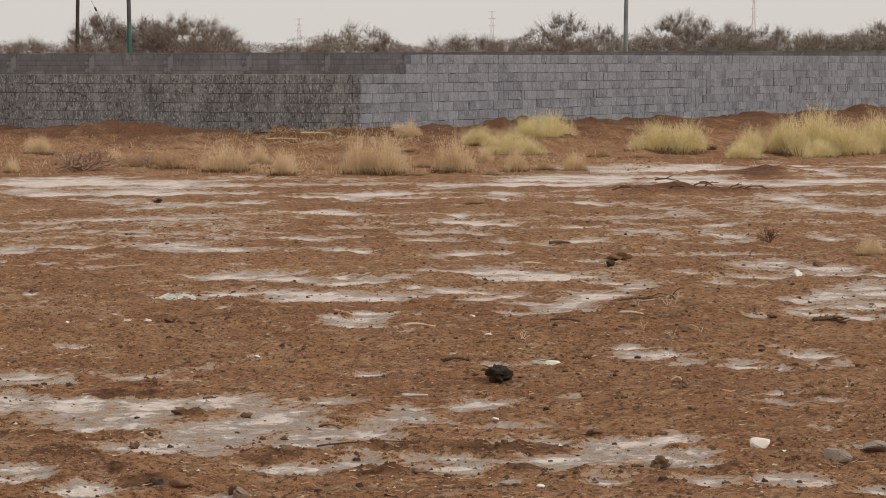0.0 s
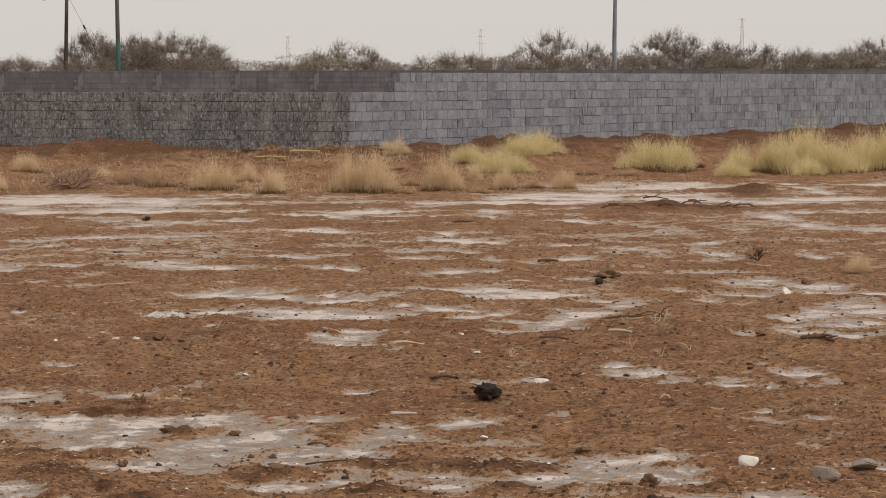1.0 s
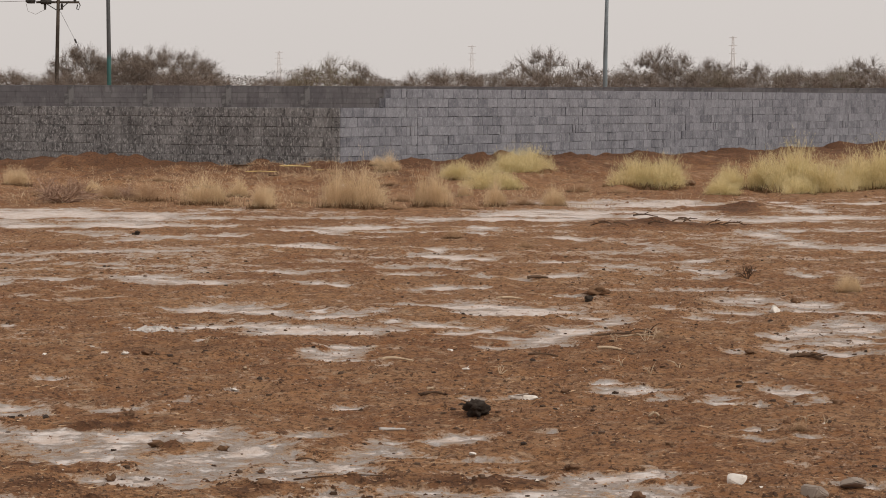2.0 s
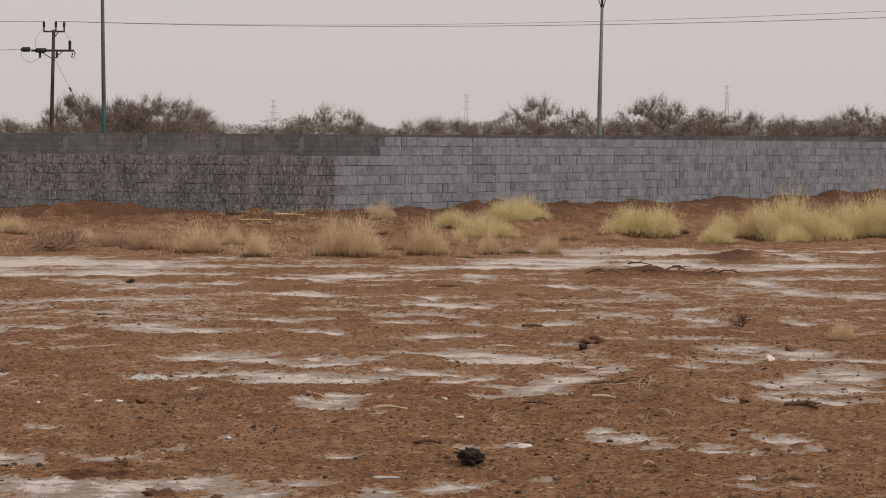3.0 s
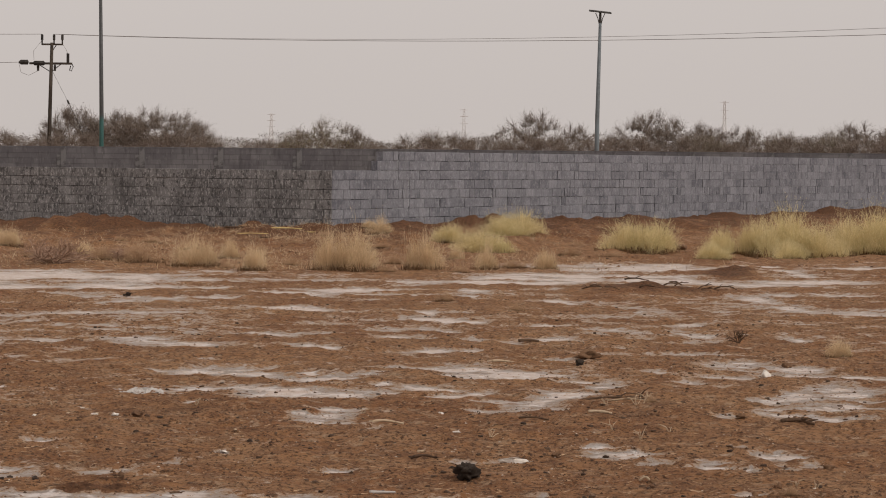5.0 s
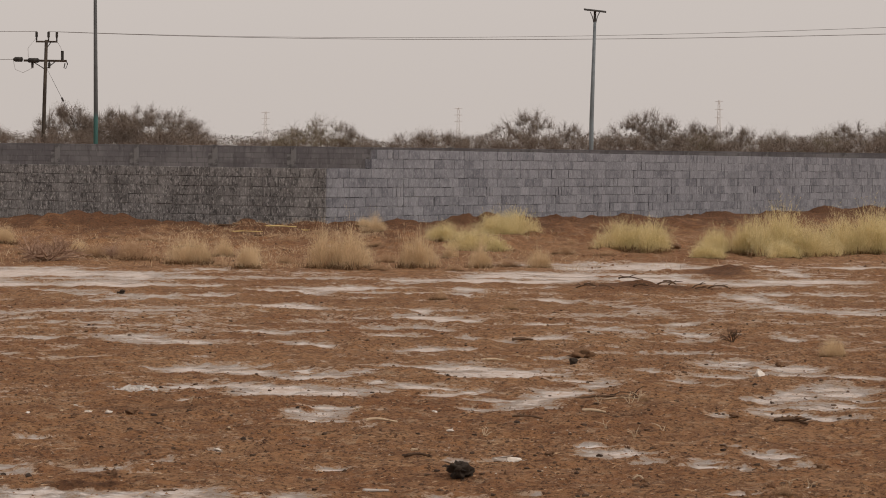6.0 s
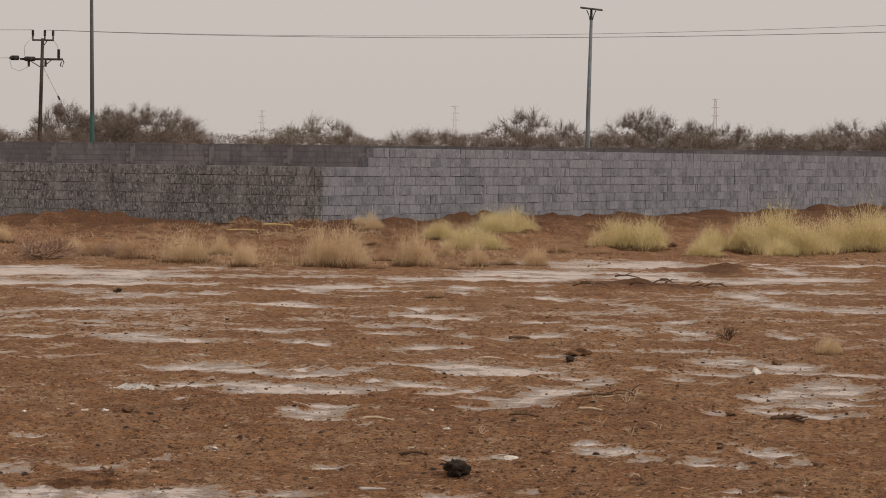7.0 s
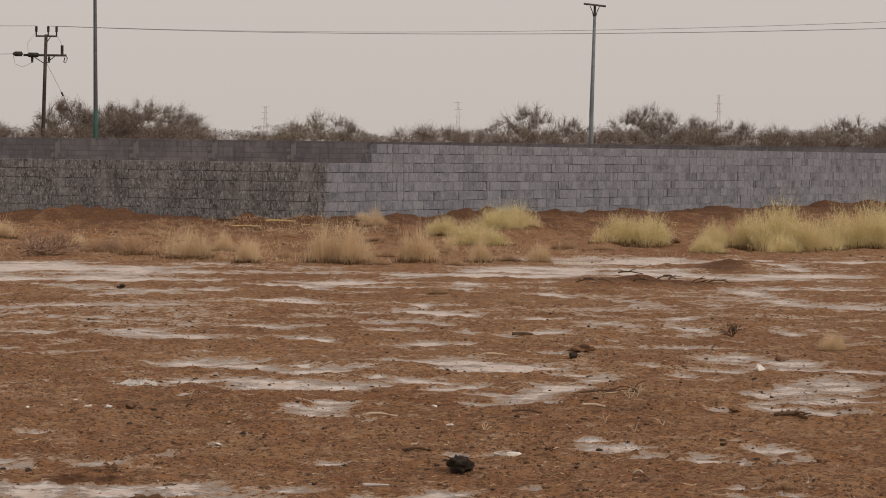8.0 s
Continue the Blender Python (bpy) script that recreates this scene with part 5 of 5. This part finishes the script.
        ob = new("dry_sprig", s.mesh("dry_sprig", wood_pale))
        ob.matrix_basis = pose(x, y, height(x, y))
        tagged(ob, "small dry pale sprig standing on bare soil", "weed", "dry sprigs")
    # a flattened white rag
    bm = bmesh.new()
    bmesh.ops.create_grid(bm, x_segments=26, y_segments=14, size=0.5)
    for v in bm.verts:
        n = noise.noise(v.co * 5) + 0.5 * noise.noise(v.co * 13)
        v.co.x *= 1 + 0.2 * noise.noise(Vector((0, v.co.y * 7, 3)))
        v.co.z = 0.012 + 0.10 * max(0, n) * (0.4 + v.co.x + 0.5)
        v.co.y *= 0.7 + 0.6 * noise.noise(Vector((v.co.x * 4, 5, 0)))
    bmesh.ops.scale(bm, vec=(0.36, 0.5, 0.42), verts=bm.verts)
    me = bpy.data.meshes.new("rag")
    bm.to_mesh(me)
    bm.free()
    me.materials.append(rag_cloth)
    rag = new("rag", me)
    rag.modifiers.new("thick", "SOLIDIFY").thickness = 0.006
    rag.matrix_basis = pose(-2.07, 16.86, height(-2.07, 16.86), 0, 0, 12)
    tagged(rag, "crumpled dirty white rag lying on soil", "rag")
    # brushwood on the low heap
    rng = random.Random(12)
    for k in range(12):
        x, y = 2.6 + rng.gauss(0, 0.5), 30.7 + rng.gauss(0, 0.25)
        ob = stick("brushwood_branch", 40 + k, x, y, rng.uniform(0.15, 0.38), rng.uniform(0.007, 0.013), rng.uniform(-40, 40), wood_dark, "dead brushwood branch on a low soil heap", 0.08, 0.015, 2)
        ob.matrix_basis = ob.matrix_basis @ pose(0, 0, 0.03, 0, rng.uniform(-22, 12), 0)
    # yellow canes and dark sticks at the wall's foot
    for k, (x, y, l, turn, mat, what) in enumerate(((-3.55, 48.3, 1.1, 8, reed, "dry yellow cane lying on the bank"), (-3.05, 48.9, 0.7, 25, reed, "dry yellow cane lying on the bank"),
                                                    (-2.55, 49.2, 1.2, -4, reed, "dry yellow cane lying on the bank"), (-3.9, 49.3, 0.9, -25, wood_dark, "dark dead branch lying on the bank"),
                                                    (-3.3, 47.2, 0.5, 10, wood_dark, "dark dead branch lying on the bank"), (-4.3, 43.5, 0.5, 50, wood_dark, "dark dead branch lying on the bank"))):
        stick("cane" if mat is reed else "dead_branch", 60 + k, x, y, l, 0.017, turn, mat, what, 0.06, 0.012, 0 if mat is reed else 2)
    lump("bank_clod", 81, 4.5, 46.8, 0.30, 0.3, 0.16, clod_soil, "dark earth clod on the bank", "clod", 0.3, 3)
    stone("bank_stone", 82, -1.85, 43.5, 0.16, 0.15, 0.1, stone_white, "pale stone between grass tufts", 86)
    stone("bank_stone", 83, -4.35, 43.2, 0.11, 0.1, 0.08, stone_white, "pale stone between grass tufts", 19)


build_litter()


# ---- crumbs, pebbles and straw bits: too many to count ----
def scatter(name, seed, count, mat, label, sizes, tall, near, far, spread=0.21, salty=0.15, blunt=False):
    """Small broken crumbs as one mesh; each is a pointed lump of its own, sunk in the soil."""
    r = np.random.RandomState(seed)
    y = near * (far / near) ** r.rand(count)
    x = (r.rand(count) * 2 - 1) * (spread * y + 0.3)
    clump = value_noise(x, y, 0.5, 41) + value_noise(x, y, 1.7, 42) + 0.35 * r.randn(count) > -0.1
    clump &= (salt_amount(x, y) < 0.42) | (r.rand(count) < salty)
    x, y = x[clump], y[clump]
    n = len(x)
    s = sizes[0] + (sizes[1] - sizes[0]) * r.rand(n) ** 3.4
    z = ground_height(x, y)
    ball = np.array([(1, 0, -0.3), (0, 1, -0.3), (-1, 0, -0.3), (0, -1, -0.3), (0, 0, 1)], float)
    tri = np.array([(0, 1, 4), (1, 2, 4), (2, 3, 4), (3, 0, 4)])
    if blunt:
        ring = [(math.cos(t * 1.2566), math.sin(t * 1.2566)) for t in range(5)]
        ball = np.array([(c, d, -0.4) for c, d in ring] + [(c * 0.85, d * 0.85, 0.35) for c, d in ring] + [(0, 0, 0.7)], float)
        tri = np.array([f for k in range(5) for f in ((k, (k + 1) % 5, 5 + (k + 1) % 5), (k, 5 + (k + 1) % 5, 5 + k), (5 + k, 5 + (k + 1) % 5, 10))])
    m = len(ball)
    v = ball[None] * (0.65 + 0.7 * r.rand(n, m, 1)) * s[:, None, None] * 0.5
    v[:, -1, :2] = (r.rand(n, 2) - 0.5) * s[:, None] * 0.5
    v[:, :, 2] *= tall
    a = r.rand(n) * 6.28
    c, si = np.cos(a)[:, None], np.sin(a)[:, None]
    vx, vy = v[:, :, 0] * c - v[:, :, 1] * si, v[:, :, 0] * si + v[:, :, 1] * c
    co = np.stack([vx + x[:, None], vy + y[:, None], v[:, :, 2] + (z + s * 0.1 * tall)[:, None]], -1).reshape(-1, 3)
    faces = (np.arange(n)[:, None, None] * m + tri[None]).reshape(-1, 3)
    me = mesh_of(name, co.tolist(), faces.tolist(), mat)
    return tagged(new(name, me), label, "rubble", kind="stuff")


crumb_dark = plant_material("soil_crumbs", (0.06, 0.03, 0.017), (0.21, 0.11, 0.06), (0.12, 0.065, 0.036), 0.3)
crumb_black = plant_material("dark_pebbles", (0.035, 0.022, 0.015), (0.11, 0.065, 0.04), (0.05, 0.03, 0.02), 0.3)
crumb_pale = plant_material("pale_grit", (0.42, 0.33, 0.25), (0.60, 0.52, 0.44), (0.35, 0.25, 0.17), 0.3)
scatter("soil_crumbs", 5, 70000, crumb_dark, "loose dark soil crumbs over the lot", (0.004, 0.030), 0.6, 8.6, 30)
crumb_soil = plant_material("dry_soil_granules", (0.17, 0.079, 0.038), (0.335, 0.177, 0.088), (0.22, 0.11, 0.055), 0.3)
scatter("soil_granules", 9, 62000, crumb_soil, "dry granular topsoil over the lot", (0.005, 0.022), 0.4, 8.6, 20)
scatter("pale_grit", 6, 5000, crumb_pale, "pale stone grit over the lot", (0.004, 0.022), 0.5, 8.6, 34)
scatter("bank_crumbs", 7, 3000, crumb_dark, "dark earth lumps on the bank by the walls", (0.01, 0.085), 0.5, 36, 52)

scatter("dark_pebbles", 11, 3600, crumb_black, "scattered dark pebbles and clods on soil and salt", (0.007, 0.042), 0.75, 8.6, 28, 0.21, 1.0, True)


def straw_bits():
    rng = random.Random(6)
    s = Soup()
    for k in range(4500):
        y = 8.7 * (32 / 8.7) ** rng.random()
        x = rng.uniform(-1, 1) * (0.21 * y + 0.3)
        p = Vector((x, y, height(x, y) + rng.uniform(0.002, 0.012)))
        a, l = rng.gauss(0, 0.8), rng.uniform(0.01, 0.055)
        d = Vector((math.cos(a), math.sin(a), rng.gauss(0, 0.15))) * l
        s.blade(p, p + d * 0.5, p + d, rng.uniform(0.0009, 0.002), (-math.sin(a) * 0.3, 0.3, 1))
    tagged(new("straw_bits", s.mesh("straw_bits", straw_rust)), "broken straw bits strewn over the soil", "straw", kind="stuff")


straw_bits()
